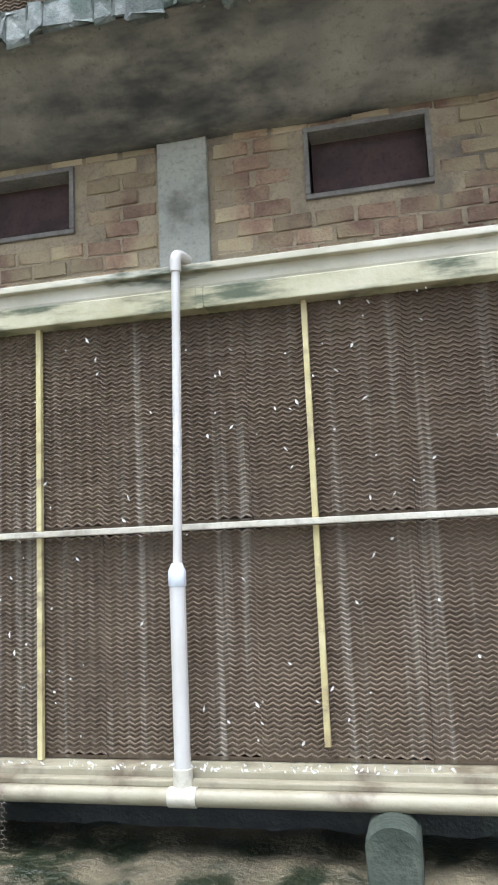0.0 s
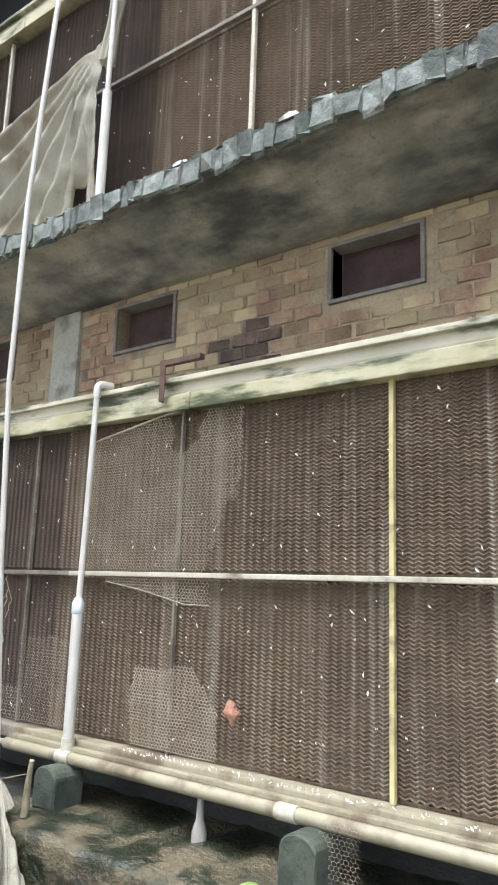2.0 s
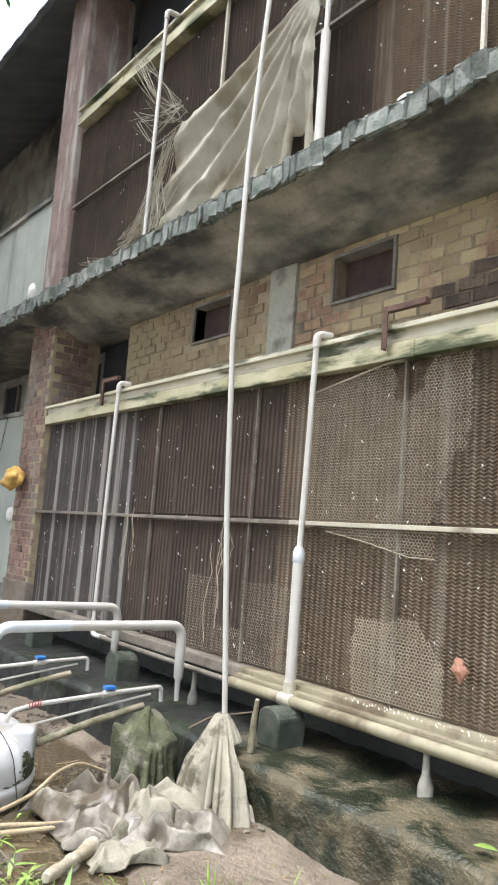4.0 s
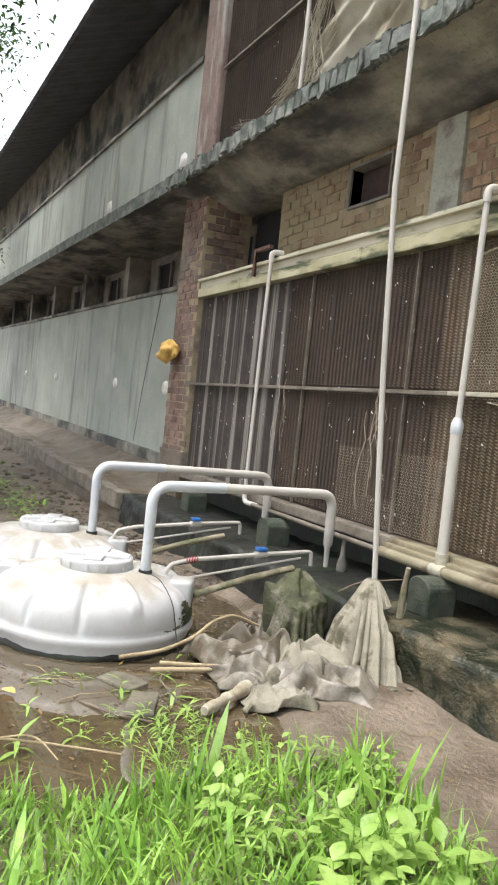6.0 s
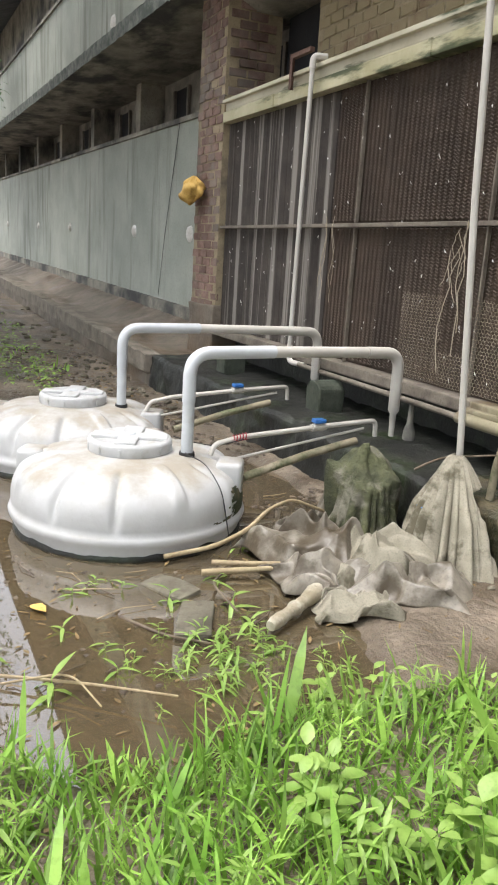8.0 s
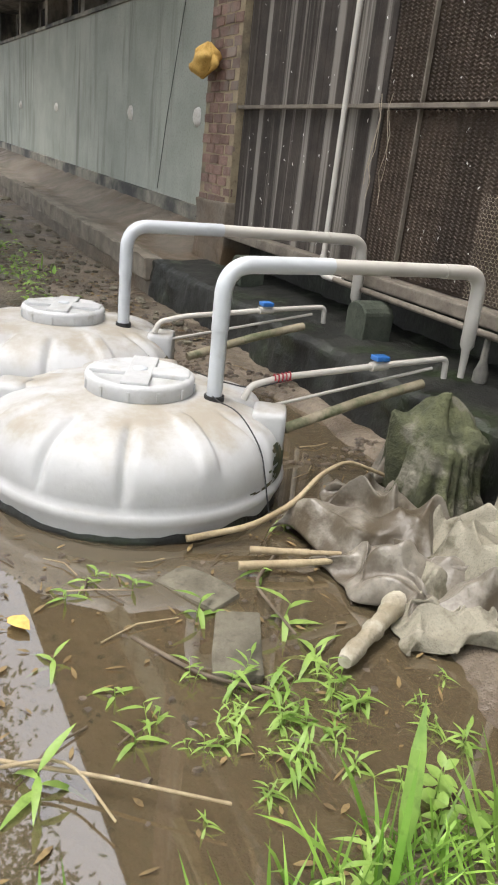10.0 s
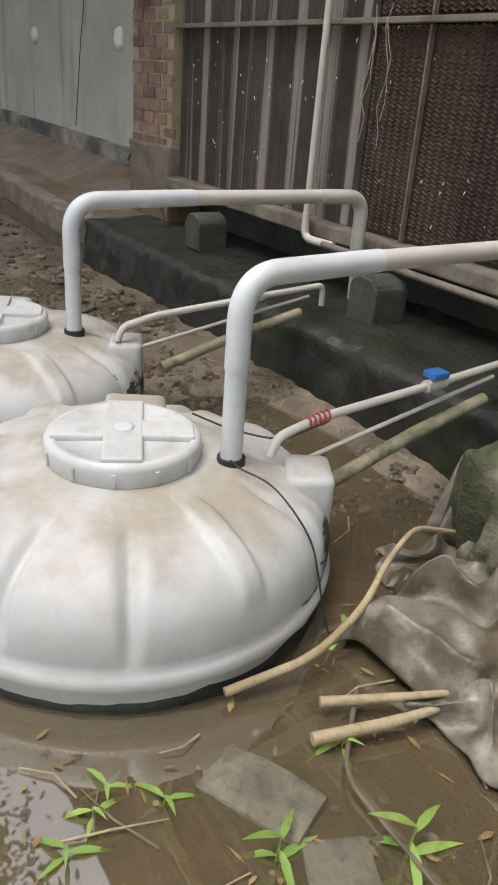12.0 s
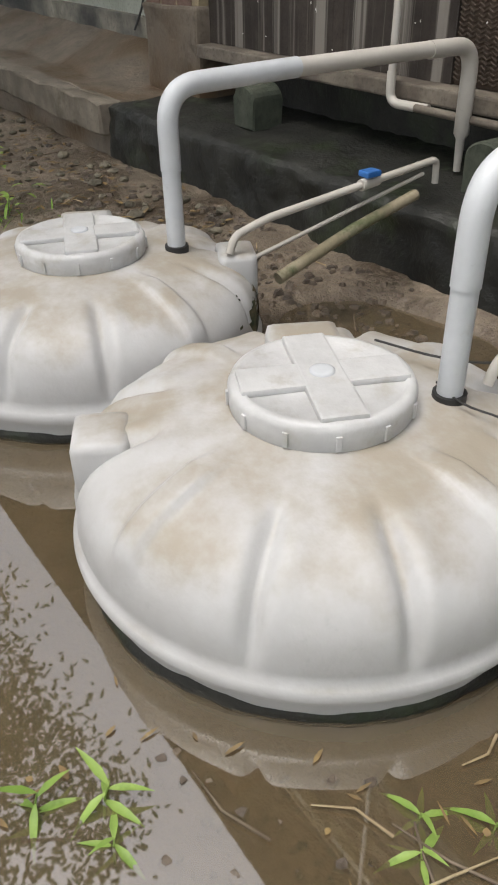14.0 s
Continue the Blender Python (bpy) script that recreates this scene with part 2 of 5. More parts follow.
lw.new(wb.outputs[0], gloss.inputs["Normal"])
half = nw.new("ShaderNodeMixShader")
half.inputs[0].default_value = 0.6
lw.new(bw.outputs[0], half.inputs[1])
lw.new(clear.outputs[0], half.inputs[2])
fr = nw.new("ShaderNodeFresnel")
fr.inputs["IOR"].default_value = 2.6
lw.new(wb.outputs[0], fr.inputs["Normal"])
top = nw.new("ShaderNodeMixShader")
lw.new(fr.outputs[0], top.inputs[0])
lw.new(half.outputs[0], top.inputs[1])
lw.new(gloss.outputs[0], top.inputs[2])
lw.new(top.outputs[0], nw["Material Output"].inputs[0])


# ---- mesh helpers ----
def link_mesh(name, data, mat, parent=None, label="", smooth=False):
    ob = new(name, data)
    if mat and not data.materials:
        data.materials.append(mat)
    if smooth:
        data.polygons.foreach_set("use_smooth", [True] * len(data.polygons))
    if parent:
        ob.parent = parent
    if label:
        ob["label"] = label
    return ob


def part(name, bm, mat, parent=None, label="", smooth=False):
    data = bpy.data.meshes.new(name)
    bm.normal_update()
    bm.to_mesh(data)
    bm.free()
    return link_mesh(name, data, mat, parent, label, smooth)


def from_lists(name, verts, faces, mat, parent=None, label="", smooth=False):
    data = bpy.data.meshes.new(name)
    data.from_pydata(verts, [], faces)
    return link_mesh(name, data, mat, parent, label, smooth)


def thing(name, label, category, place=(0, 0, 0), group="", kind=""):
    ob = new(name)
    ob.empty_display_size = 0.1
    ob.location = place
    return tagged(ob, label, category, group, kind)


def box(x0, y0, z0, x1, y1, z1, bevel=0.0, bm=None):
    b = bmesh.new()
    bmesh.ops.create_cube(b, size=1, matrix=Matrix.Translation(((x0 + x1) / 2, (y0 + y1) / 2, (z0 + z1) / 2)) @ Matrix.Diagonal((abs(x1 - x0), abs(y1 - y0), abs(z1 - z0), 1)))
    if bevel:
        bmesh.ops.bevel(b, geom=b.edges[:], offset=bevel, segments=2, affect="EDGES", profile=0.6)
    if bm is None:
        return b
    tmp = bpy.data.meshes.new("tmp")
    b.to_mesh(tmp)
    b.free()
    bm.from_mesh(tmp)
    bpy.data.meshes.remove(tmp)
    return bm


def rounded(points, radius, steps=6):
    """A path with its inner corners rounded off."""
    pts = [Vector(p) for p in points]
    out = [pts[0]]
    for a, b, c in zip(pts, pts[1:], pts[2:]):
        r = min(radius, (a - b).length * 0.49, (c - b).length * 0.49)
        p, q = b + (a - b).normalized() * r, b + (c - b).normalized() * r
        for i in range(steps + 1):
            t = i / steps
            out.append(p * (1 - t) ** 2 + b * 2 * t * (1 - t) + q * t * t)
    return out + [pts[-1]]


def tube(points, radius, sides=12, bm=None, caps=True):
    """A round pipe along points; radius is a number or one per point."""
    bm = bm or bmesh.new()
    pts = [Vector(p) for p in points]
    rad = radius if isinstance(radius, (list, tuple)) else [radius] * len(pts)
    rings, side = [], None
    for i, p in enumerate(pts):
        d = (pts[min(i + 1, len(pts) - 1)] - pts[max(i - 1, 0)]).normalized()
        if side is None:
            side = d.orthogonal().normalized()
        side = (side - d * side.dot(d)).normalized()
        up = d.cross(side)
        rings.append([bm.verts.new(p + (side * math.cos(a) + up * math.sin(a)) * rad[i]) for a in (2 * math.pi * k / sides for k in range(sides))])
    for r, q in zip(rings, rings[1:]):
        for k in range(sides):
            bm.faces.new((r[k], r[(k + 1) % sides], q[(k + 1) % sides], q[k])).smooth = True
    if caps:
        bm.faces.new([bm.verts.new(v.co) for v in rings[0][::-1]])
        bm.faces.new([bm.verts.new(v.co) for v in rings[-1]])
    return bm


def lathe(profile, sides=48, wobble=None):
    """Turns (radius, z) pairs round the z axis."""
    bm = bmesh.new()
    rings = []
    for i, (r, z) in enumerate(profile):
        ring = []
        for k in range(sides):
            a = 2 * math.pi * k / sides
            rr, zz = wobble(r, z, a) if wobble else (r, z)
            ring.append(bm.verts.new((rr * math.cos(a), rr * math.sin(a), zz)))
        rings.append(ring)
    for r, q in zip(rings, rings[1:]):
        for k in range(sides):
            bm.faces.new((r[k], r[(k + 1) % sides], q[(k + 1) % sides], q[k])).smooth = True
    bm.faces.new([bm.verts.new(v.co) for v in rings[-1]])
    bm.faces.new([bm.verts.new(v.co) for v in rings[0][::-1]])
    return bm


def sheet(name, nu, nv, place, mat, parent=None, label="", thick=0.0):
    """A cloth or sheet: place(u, v) for u, v in 0..1."""
    verts = [place(i / nu, j / nv) for j in range(nv + 1) for i in range(nu + 1)]
    faces = [(j * (nu + 1) + i, j * (nu + 1) + i + 1, (j + 1) * (nu + 1) + i + 1, (j + 1) * (nu + 1) + i) for j in range(nv) for i in range(nu)]
    ob = from_lists(name, verts, faces, mat, parent, label, True)
    if thick:
        s = ob.modifiers.new("thickness", "SOLIDIFY")
        s.thickness = thick
    return ob


def nz(x, y, z=0.0, s=1.0):
    return noise.noise((x * s, y * s, z * s))


RISE = 0.017     # the building and its walkway climb to the far end


def lift(x):
    return max(0.0, -7.0 - x) * RISE


# ---- ground and water ----
def puddle(x, y):
    """1 inside the flooded hollow round the tanks, 0 outside."""
    d = math.hypot((x + 3.1) / 1.75, (y + 2.05) / 0.95) + 0.28 * nz(x, y, 3, 1.3)
    e = math.hypot((x + 3.45) / 1.0, (y + 0.95) / 0.3) + 0.35 * nz(x, y, 7, 2.6)
    return max(0.0, min(1.0, (1.06 - min(d, e)) * 4))


def ground_z(x, y):
    if max(abs(x), abs(y)) > 60:
        return 0.0
    z = 0.035 + 0.03 * nz(x, y, 0, 0.9) + 0.022 * nz(x, y, 5, 3.2) + 0.012 * nz(x, y, 9, 11) + 0.007 * nz(x, y, 2, 21)
    z += 0.10 * max(0.0, min(1.0, (x + 1.6) / 1.2)) * max(0.0, min(1.0, (-0.9 - y)))
    z += lift(x + 1.5) * 0.9
    z += 0.05 * math.exp(-((x + 2.0) ** 2 + (y + 0.75) ** 2) / 0.12)
    return z - (0.075 + 0.03 * nz(x, y, 4, 2.2)) * puddle(x, y)


def axis(lo, hi, step, far):
    core = list(np.arange(lo, hi + step / 2, step))
    a, d = [], step
    p = lo
    while p > -far:
        d *= 1.35
        p -= d
        a.append(p)
    b, d, p = [], step, hi
    while p < far:
        d *= 1.35
        p += d
        b.append(p)
    return a[::-1] + core + b


gx, gy = axis(-10.0, 2.2, 0.045, 900), axis(-4.2, -0.4, 0.045, 900)
gverts = [(x, y, ground_z(x, y)) for y in gy for x in gx]
w = len(gx)
gfaces = [(j * w + i, j * w + i + 1, (j + 1) * w + i + 1, (j + 1) * w + i) for j in range(len(gy) - 1) for i in range(w - 1)]
ground = tagged(from_lists("ground", gverts, gfaces, M_MUD, smooth=True), "wet brown mud ground with puddles and debris", "ground", kind="structure")
pond = sheet("water", 40, 24, lambda u, v: (-6.3 + 5.2 * u, -3.6 + 3.1 * v, 0.0), M_WATER)
tagged(pond, "shallow brown puddle water reflecting sky and trees", "water", kind="structure")

# ---- ledge and walkway along the building ----
PAD_L, PAD_R = -6.34, 3.26
LEDGE_Y, LEDGE_Z = -0.55, 0.30


def ledge_part(name, x0, x1, n, mat, label):
    """One stretch of the ledge: front face, worn edge and top."""
    prof = ((LEDGE_Y - 0.02, -0.2), (LEDGE_Y, 0.1), (LEDGE_Y + 0.012, LEDGE_Z - 0.02), (LEDGE_Y + 0.04, LEDGE_Z), (-0.3, LEDGE_Z + 0.004), (-0.1, LEDGE_Z + 0.01), (0.3, LEDGE_Z + 0.02))

    def at(u, v):
        x = x0 + (x1 - x0) * u
        f = v * (len(prof) - 1)
        i = min(int(f), len(prof) - 2)
        t = f - i
        y, z = (prof[i][k] * (1 - t) + prof[i + 1][k] * t for k in (0, 1))
        b = max(0.0, min(1.0, (-6.9 - x) / 0.6)) * max(0.0, min(1.0, (y + 0.2) / 0.5))
        return x, y + 0.026 * nz(x, z, 2, 4) + 0.022 * nz(x, z, 4, 13), z + lift(x) + 0.2 * b + 0.014 * nz(x, y, 1, 6) + 0.009 * nz(x, y, 3, 17)

    return tagged(sheet(name, n, 36, at, mat), label, "ledge", kind="structure")


ledge_part("ledge_east", 4.0, -2.6, 220, M_LEDGE, "wet mossy concrete ledge with a crumbling edge")
# middle stretch: wet, and blackened in colour for the shade under the building
ledge_part("ledge_middle", -2.6, -6.6, 140, M_WETSHADE, "wet algae-covered concrete ledge with building shade in its black colour")
ledge_part("ledge_walkway", -6.6, -40.0, 260, M_WALK, "muddy concrete walkway with a raised kerb")


def kerb():
    """Cement kerb stones along the outer edge of the walkway."""
    k = thing("kerb", "worn cement kerb along the muddy walkway", "kerb", (0, 0, 0), kind="structure")
    rng = random.Random(51)
    meshes = []
    for _ in range(4):
        b = box(-0.895, -0.07, -0.16, 0.895, 0.07, 0.014, 0.014)
        bmesh.ops.subdivide_edges(b, edges=[e for e in b.edges if abs(e.verts[0].co.x - e.verts[1].co.x) > 1], cuts=9)
        for v in b.verts:
            v.co += Vector((0, rng.uniform(-1, 1), rng.uniform(-1, 1))) * 0.009
        d = bpy.data.meshes.new("kerb_stone")
        b.to_mesh(d)
        b.free()
        d.materials.append(M_KERB)
        meshes.append(d)
    x = -7.5
    while x > -30:
        ob = new("kerb_stone", rng.choice(meshes))
        ob.parent = k
        ob.location = (x, LEDGE_Y + 0.03 + rng.uniform(-0.008, 0.008), LEDGE_Z + lift(x) + rng.uniform(-0.006, 0.008))
        ob.rotation_euler = (0, math.atan(RISE) if x < -7 else 0, rng.uniform(-0.008, 0.008))
        x -= 1.8


kerb()


# ---- walls ----
def wall_of_bricks(name, x0, x1, y, z0, z1, holes, label, thick=0.22, top=lambda x: 0.0, core_gap=0.006, seed=1, mat=M_BRICK, near=(-99, 99), sooty=None):
    """A wall core with openings and bricks laid proud of it."""
    rng = random.Random(seed)
    bm = bmesh.new()
    cuts = sorted({x0, x1, *[h[i] for h in holes for i in (0, 1)]})
    for a, b in zip(cuts, cuts[1:]):
        mid = (a + b) / 2
        zs = [(z0, z1)]
        for h in holes:
            if h[0] < mid < h[1]:
                zs = [(s, min(e, h[2])) for s, e in zs if s < h[2]] + [(max(s, h[3]), e) for s, e in zs if e > h[3]]
        for s, e in zs:
            if e - s > 0.005:
                box(a, y + core_gap, s, b, y + thick, e, bm=bm)
    core = tagged(part(name, bm, M_MORTAR), label, "wall", kind="structure")
    meshes, black, rest = [], [], bmesh.new()
    for k in range(8):
        b = box(-0.078, 0, -0.031, 0.078, 0.03, 0.031, 0.005)
        for v in b.verts:
            v.co += Vector((rng.uniform(-1, 1), rng.uniform(-0.7, 0.7), rng.uniform(-1, 1))) * 0.005
        for group, m in ((meshes, mat), (black, M_BRICKSOOT)):
            d = bpy.data.meshes.new("brick")
            b.to_mesh(d)
            d.materials.append(m)
            group.append(d)
        b.free()
    row, z = 0, z0 + 0.036
    while z < z1 - 0.03:
        x = x0 + (0.0 if row % 2 else 0.087)
        while x < x1 - 0.03:
            clear_of = not any(h[0] - 0.085 < x < h[1] + 0.085 and h[2] - 0.035 < z < h[3] + 0.035 for h in holes)
            if clear_of and x > x0 + 0.02:
                spot = (x + rng.uniform(-0.006, 0.006), y + rng.uniform(-0.004, 0.004), z + rng.uniform(-0.003, 0.003))
                wide = min(1.0, (x1 - x) / 0.085, (x - x0) / 0.078)
                dark = sooty is not None and math.hypot((x - sooty[0]) / sooty[2], (z - sooty[1]) / sooty[3]) + rng.uniform(-0.3, 0.3) < 1
                d = rng.choice(black if dark else meshes)
                if near[0] < x < near[1]:
                    ob = new("brick", d)
                    ob.parent = core
                    ob.location = spot
                    ob.scale[0] = wide
                else:
                    n = len(rest.verts)
                    rest.from_mesh(d)
                    rest.verts.ensure_lookup_table()
                    for v in rest.verts[n:]:
                        v.co = Vector((v.co.x * wide, v.co.y, v.co.z)) + Vector(spot)
            x += 0.174
        row += 1
        z += 0.074
    if rest.verts:
        tagged(part("brick_rest", rest, mat, core), kind="stuff")
    else:
        rest.free()
    return core


VENTS = [(-1.08 - 1.6 * i, -0.59 - 1.6 * i, 2.84, 3.12) for i in range(-2, 3)]
PATCHES = [(-0.16, 0.07), (-3.31, -3.04), (2.9, 3.1)]


def vent(x0, x1, y, z0, z1):
    w = thing("vent_window", "dark wall vent with grey cement frame", "vent", ((x0 + x1) / 2, y, z0), "wall vents", "")
    f = 0.022
    for nm, a in (("sill", (x0 - f, -0.012, z0 - f, x1 + f, 0.1, z0)), ("lintel", (x0 - f, -0.012, z1, x1 + f, 0.1, z1 + f)),
                  ("jamb", (x0 - f, -0.014, z0, x0, 0.1, z1)), ("jamb", (x1, -0.014, z0, x1 + f, 0.1, z1))):
        b = box(a[0] - w.location.x, a[1], a[2] - z0, a[3] - w.location.x, a[4], a[5] - z0, 0.004)
        part(nm, b, M_FRAME, w)
    h = (z1 - z0)
    part("shutter", box(-(x1 - x0) / 2, 0.1, 0, (x1 - x0) / 2, 0.12, h), M_SHUTTER, w, "dark rust-brown shutter board")
    return w


def pale_patch(x0, x1, y, z0, z1):
    b = box(x0, y - 0.022, z0, x1, y + 0.02, z1, 0.006)
    return tagged(part("plaster_pier", b, M_PALE), "pale grey plastered pier in the brick wall", "pier", kind="structure")


BACK_Y = 0.26
END_HOLE = (-6.34, -5.75, 2.46, 3.3)
for v in VENTS:
    vent(v[0], v[1], BACK_Y, v[2], v[3])
for p in PATCHES:
    pale_patch(p[0], p[1], BACK_Y, 2.4, 3.2)
# coloured near black, as the inside behind the pads gets no light
wall_back = tagged(part("wall_backing", box(PAD_L, 0.5, -0.2, 4.2, 0.56, 8.0), M_UNLIT), "plain inner wall of the building, near black for the unlit inside", "wall", kind="structure")

# bottom of the building: the recess's shade under the pads is in the colour
wall_base = tagged(part("wall_base", box(PAD_L, 0.16, 0.0, 4.2, 0.3, 0.56), M_WETSHADE), "damp concrete base wall with recess shade in its dark colour", "wall", kind="structure")

# right end, outside the walk
wall_east = tagged(part("wall_east", box(4.2, -0.3, -0.2, 4.5, 0.56, 7.0), M_PLASTER), "plain grey plaster end wall", "wall", kind="structure")


# ---- slab between the storeys ----
def slab_x(u):
    return 4.4 - 46.0 * u ** 1.5


def soffit_at(u, v):
    x = slab_x(u)
    y = 1.2 - 1.53 * v
    haunch = 0.19 * max(0.0, min(1.0, (y + 0.25) / 0.45)) * max(0.0, min(1.0, (x + 6.9) / 0.3))
    return x, y, 3.36 - haunch + lift(x) + 0.012 * nz(x, y, 0, 2.5) + 0.02 * abs(nz(x, 0, 5, 0.5))


slab_top = sheet("slab", 300, 10, lambda u, v: (slab_x(u), -0.33 + 1.53 * v, 3.49 + lift(slab_x(u)) + 0.012 * nz(slab_x(u), v, 3, 5)), M_CONC)
tagged(slab_top, "rough concrete floor slab of the upper storey", "slab", kind="structure")
soffit = tagged(sheet("ceiling", 300, 32, soffit_at, M_CONC), "water-stained concrete soffit under the slab", "soffit", kind="structure")


def edge_pieces():
    """The broken cement lip along the slab, piece by piece."""
    rng = random.Random(4)
    lip = tagged(part("slab_edge", box(-6.9, -0.318, 3.375, 4.3, -0.28, 3.485), M_CONC), "broken mossy cement lip along the slab", "slab edge", kind="structure")
    meshes = []
    for k in range(8):
        b = box(-0.05, -0.012, -0.066, 0.05, 0.03, 0.06, 0.01)
        for v in b.verts:
            v.co += Vector((rng.uniform(-1, 1) * 0.008, rng.uniform(-1, 1) * 0.012, rng.uniform(-1, 1) * 0.016))
        d = bpy.data.meshes.new("cement_piece")
        b.to_mesh(d)
        b.free()
        d.materials.append(M_SLABEDGE)
        meshes.append(d)
    x = -6.8
    while x < 3.0:
        s = rng.uniform(0.5, 1.5)
        ob = new("cement_piece", rng.choice(meshes))
        ob.parent = lip
        ob.location = (x + 0.05 * s, -0.33 + rng.uniform(-0.004, 0.004), 3.43 + rng.uniform(-0.015, 0.015))
        ob.scale = (s, 1, rng.uniform(0.75, 1.15))
        x += 0.097 * s
    far = sheet("slab_edge_far", 260, 6, lambda u, v: (-6.75 - 35 * u ** 1.4, -0.33 + 0.012 * nz(u * 120, v, 1, 2), 3.35 + 0.15 * v + lift(-6.75 - 35 * u ** 1.4) + 0.02 * nz(u * 160, v * 2, 5, 1)), M_SLABEDGE)
    tagged(far, "weathered edge of the concrete slab", "slab edge", kind="structure")


edge_pieces()

# ---- plastered walls past the pillar ----
FAR = -41.0


def far_wall(name, x0, y, z0, z1, label, mat=M_PLASTER, thick=0.2, n=120):
    prof = ((0, z0), (0, z1), (thick, z1), (thick, z0))
    verts, faces = [], []
    for i in range(n + 1):
        x = x0 + (FAR - x0) * (i / n) ** 1.4
        for dy, z in prof:
            verts.append((x, y + dy + (0.004 * nz(x, z, 2, 1.5) if dy == 0 else 0), z + lift(x)))
    for i in range(n):
        for k in range(4):
            a, b = i * 4 + k, i * 4 + (k + 1) % 4
            faces.append((a, b, b + 4, a + 4))
    faces += [(3, 2, 1, 0), tuple(n * 4 + k for k in range(4))]
    return tagged(from_lists(name, verts, faces, mat), label, "wall", kind="structure")


wall_low = far_wall("wall_plaster_lower", -6.94, 0.30, 0.0, 2.55, "grey-green plastered lower wall with rain streaks")
wall_lowback = far_wall("wall_recess_lower", -6.94, 0.95, 2.4, 3.45, "shaded wall behind the plaster parapet", M_CONC, 0.1)
wall_up = far_wall("wall_plaster_upper", -6.94, 0.0, 3.45, 4.80, "grey-green plastered upper wall with rain streaks")
wall_upback = far_wall("wall_recess_upper", -6.94, 1.1, 4.6, 7.5, "shaded upper wall under the roof", M_CONC, 0.1)


def coping(y, z, label):
    verts_faces = far_wall("trim", -6.94, y, z, z + 0.05, label, M_CONC, 0.25)
    return verts_faces


coping(0.27, 2.55, "weathered cement coping on the lower wall")
coping(-0.03, 4.80, "weathered cement coping on the upper wall")
plinth = far_wall("baseboard", -6.94, 0.24, 0.2, 0.62, "rough broken plinth below the plaster wall", M_CONC, 0.07)


def far_openings():
    """Vents with piers in the shaded strips; black plates stand in for unlit openings."""
    rng = random.Random(9)
    x = -7.5
    i = 0
    while x > -32:
        for z, y, h in ((2.78, 0.92, 0.45), (5.1, 1.07, 0.6)):
            w = thing("vent_window", "vent in the shaded wall with a black plate for its unlit hollow", "vent", (x, y, z + lift(x)), "far wall vents")
            part("opening", box(-0.24, 0.02, 0, 0.24, 0.028, h), M_UNLIT, w)
            part("frame", box(-0.3, -0.02, -0.05, 0.3, 0.02, 0.0, 0.005), M_FRAME, w)
            part("jamb", box(-0.3, -0.02, 0, -0.24, 0.02, h, 0.005), M_FRAME, w)
            part("jamb", box(0.24, -0.02, 0, 0.3, 0.02, h, 0.005), M_FRAME, w)
        if i % 2 == 0:
            pr = part("pier", box(x - 1.0, 0.6, 2.6 + lift(x), x - 0.78, 0.97, 3.38 + lift(x), 0.01), M_CONC)
            tagged(pr, "short concrete pier under the slab", "pier", kind="structure")
        x -= 1.35
        i += 1


far_openings()

# ---- roof ----
roof_v, roof_f = [], []
NR = 500
for i in range(NR + 1):
    x = 4.6 - 46.0 * i / NR
    for y, z in ((-0.31, 7.02), (-0.29, 7.08), (3.2, 8.4), (3.2, 8.34), (-0.25, 7.0)):
        roof_v.append((x, y, z + lift(x) + 0.014 * math.sin(i * 1.57)))
for i in range(NR):
    for k in range(5):
        a, b = i * 5 + k, i * 5 + (k + 1) % 5
        roof_f.append((a, b, b + 5, a + 5))
roof = tagged(from_lists("roof", roof_v, roof_f, M_ROOF), "dark corrugated roof sheets with an overhanging eave", "roof", kind="structure")
gable = tagged(part("wall_rear", box(FAR, 3.0, -0.2, 4.4, 3.2, 8.3), M_PLASTER), "plain rear wall of the building", "wall", kind="structure")


# ---- brick pillar ----
def pillar():
    wall_of_bricks("pillar_lower", -6.94, -6.35, -0.06, 0.3, 3.36, [], "worn red brick pillar between pads and plaster wall", 0.5, seed=5, mat=M_BRICKRED)
    foot = box(-6.955, -0.08, 0.25, -6.335, 0.2, 0.78, 0.02)
    bmesh.ops.subdivide_edges(foot, edges=foot.edges[:], cuts=5, use_grid_fill=True)
    for v in foot.verts:
        v.co += Vector((0.3, 1, 1)) * 0.02 * nz(v.co.x, v.co.y, v.co.z, 6)
    tagged(part("pillar_foot", foot, M_WALK), "muddy cement render round the pillar's foot", "pillar", kind="structure")
    side = bpy.data.objects["pillar_lower"]
    rng = random.Random(8)
    b = box(0, -0.078, -0.031, 0.02, 0.078, 0.031, 0.005)
    d = bpy.data.meshes.new("brick_end")
    b.to_mesh(d)
    b.free()
    d.materials.append(M_BRICKRED)
    for r in range(11):
        for k in range(2):
            ob = new("brick", d)
            ob.parent = side
            ob.location = (-6.356 + rng.uniform(-0.01, 0.02), 0.05 + k * 0.174 + (0.08 if r % 2 else 0), 2.55 + r * 0.074)
    up = tagged(part("pillar_upper", box(-6.94, -0.02, 3.49, -6.45, 0.5, 7.1, 0.02), M_PILLARUP), "reddish brick pillar of the upper storey", "pillar", kind="structure")


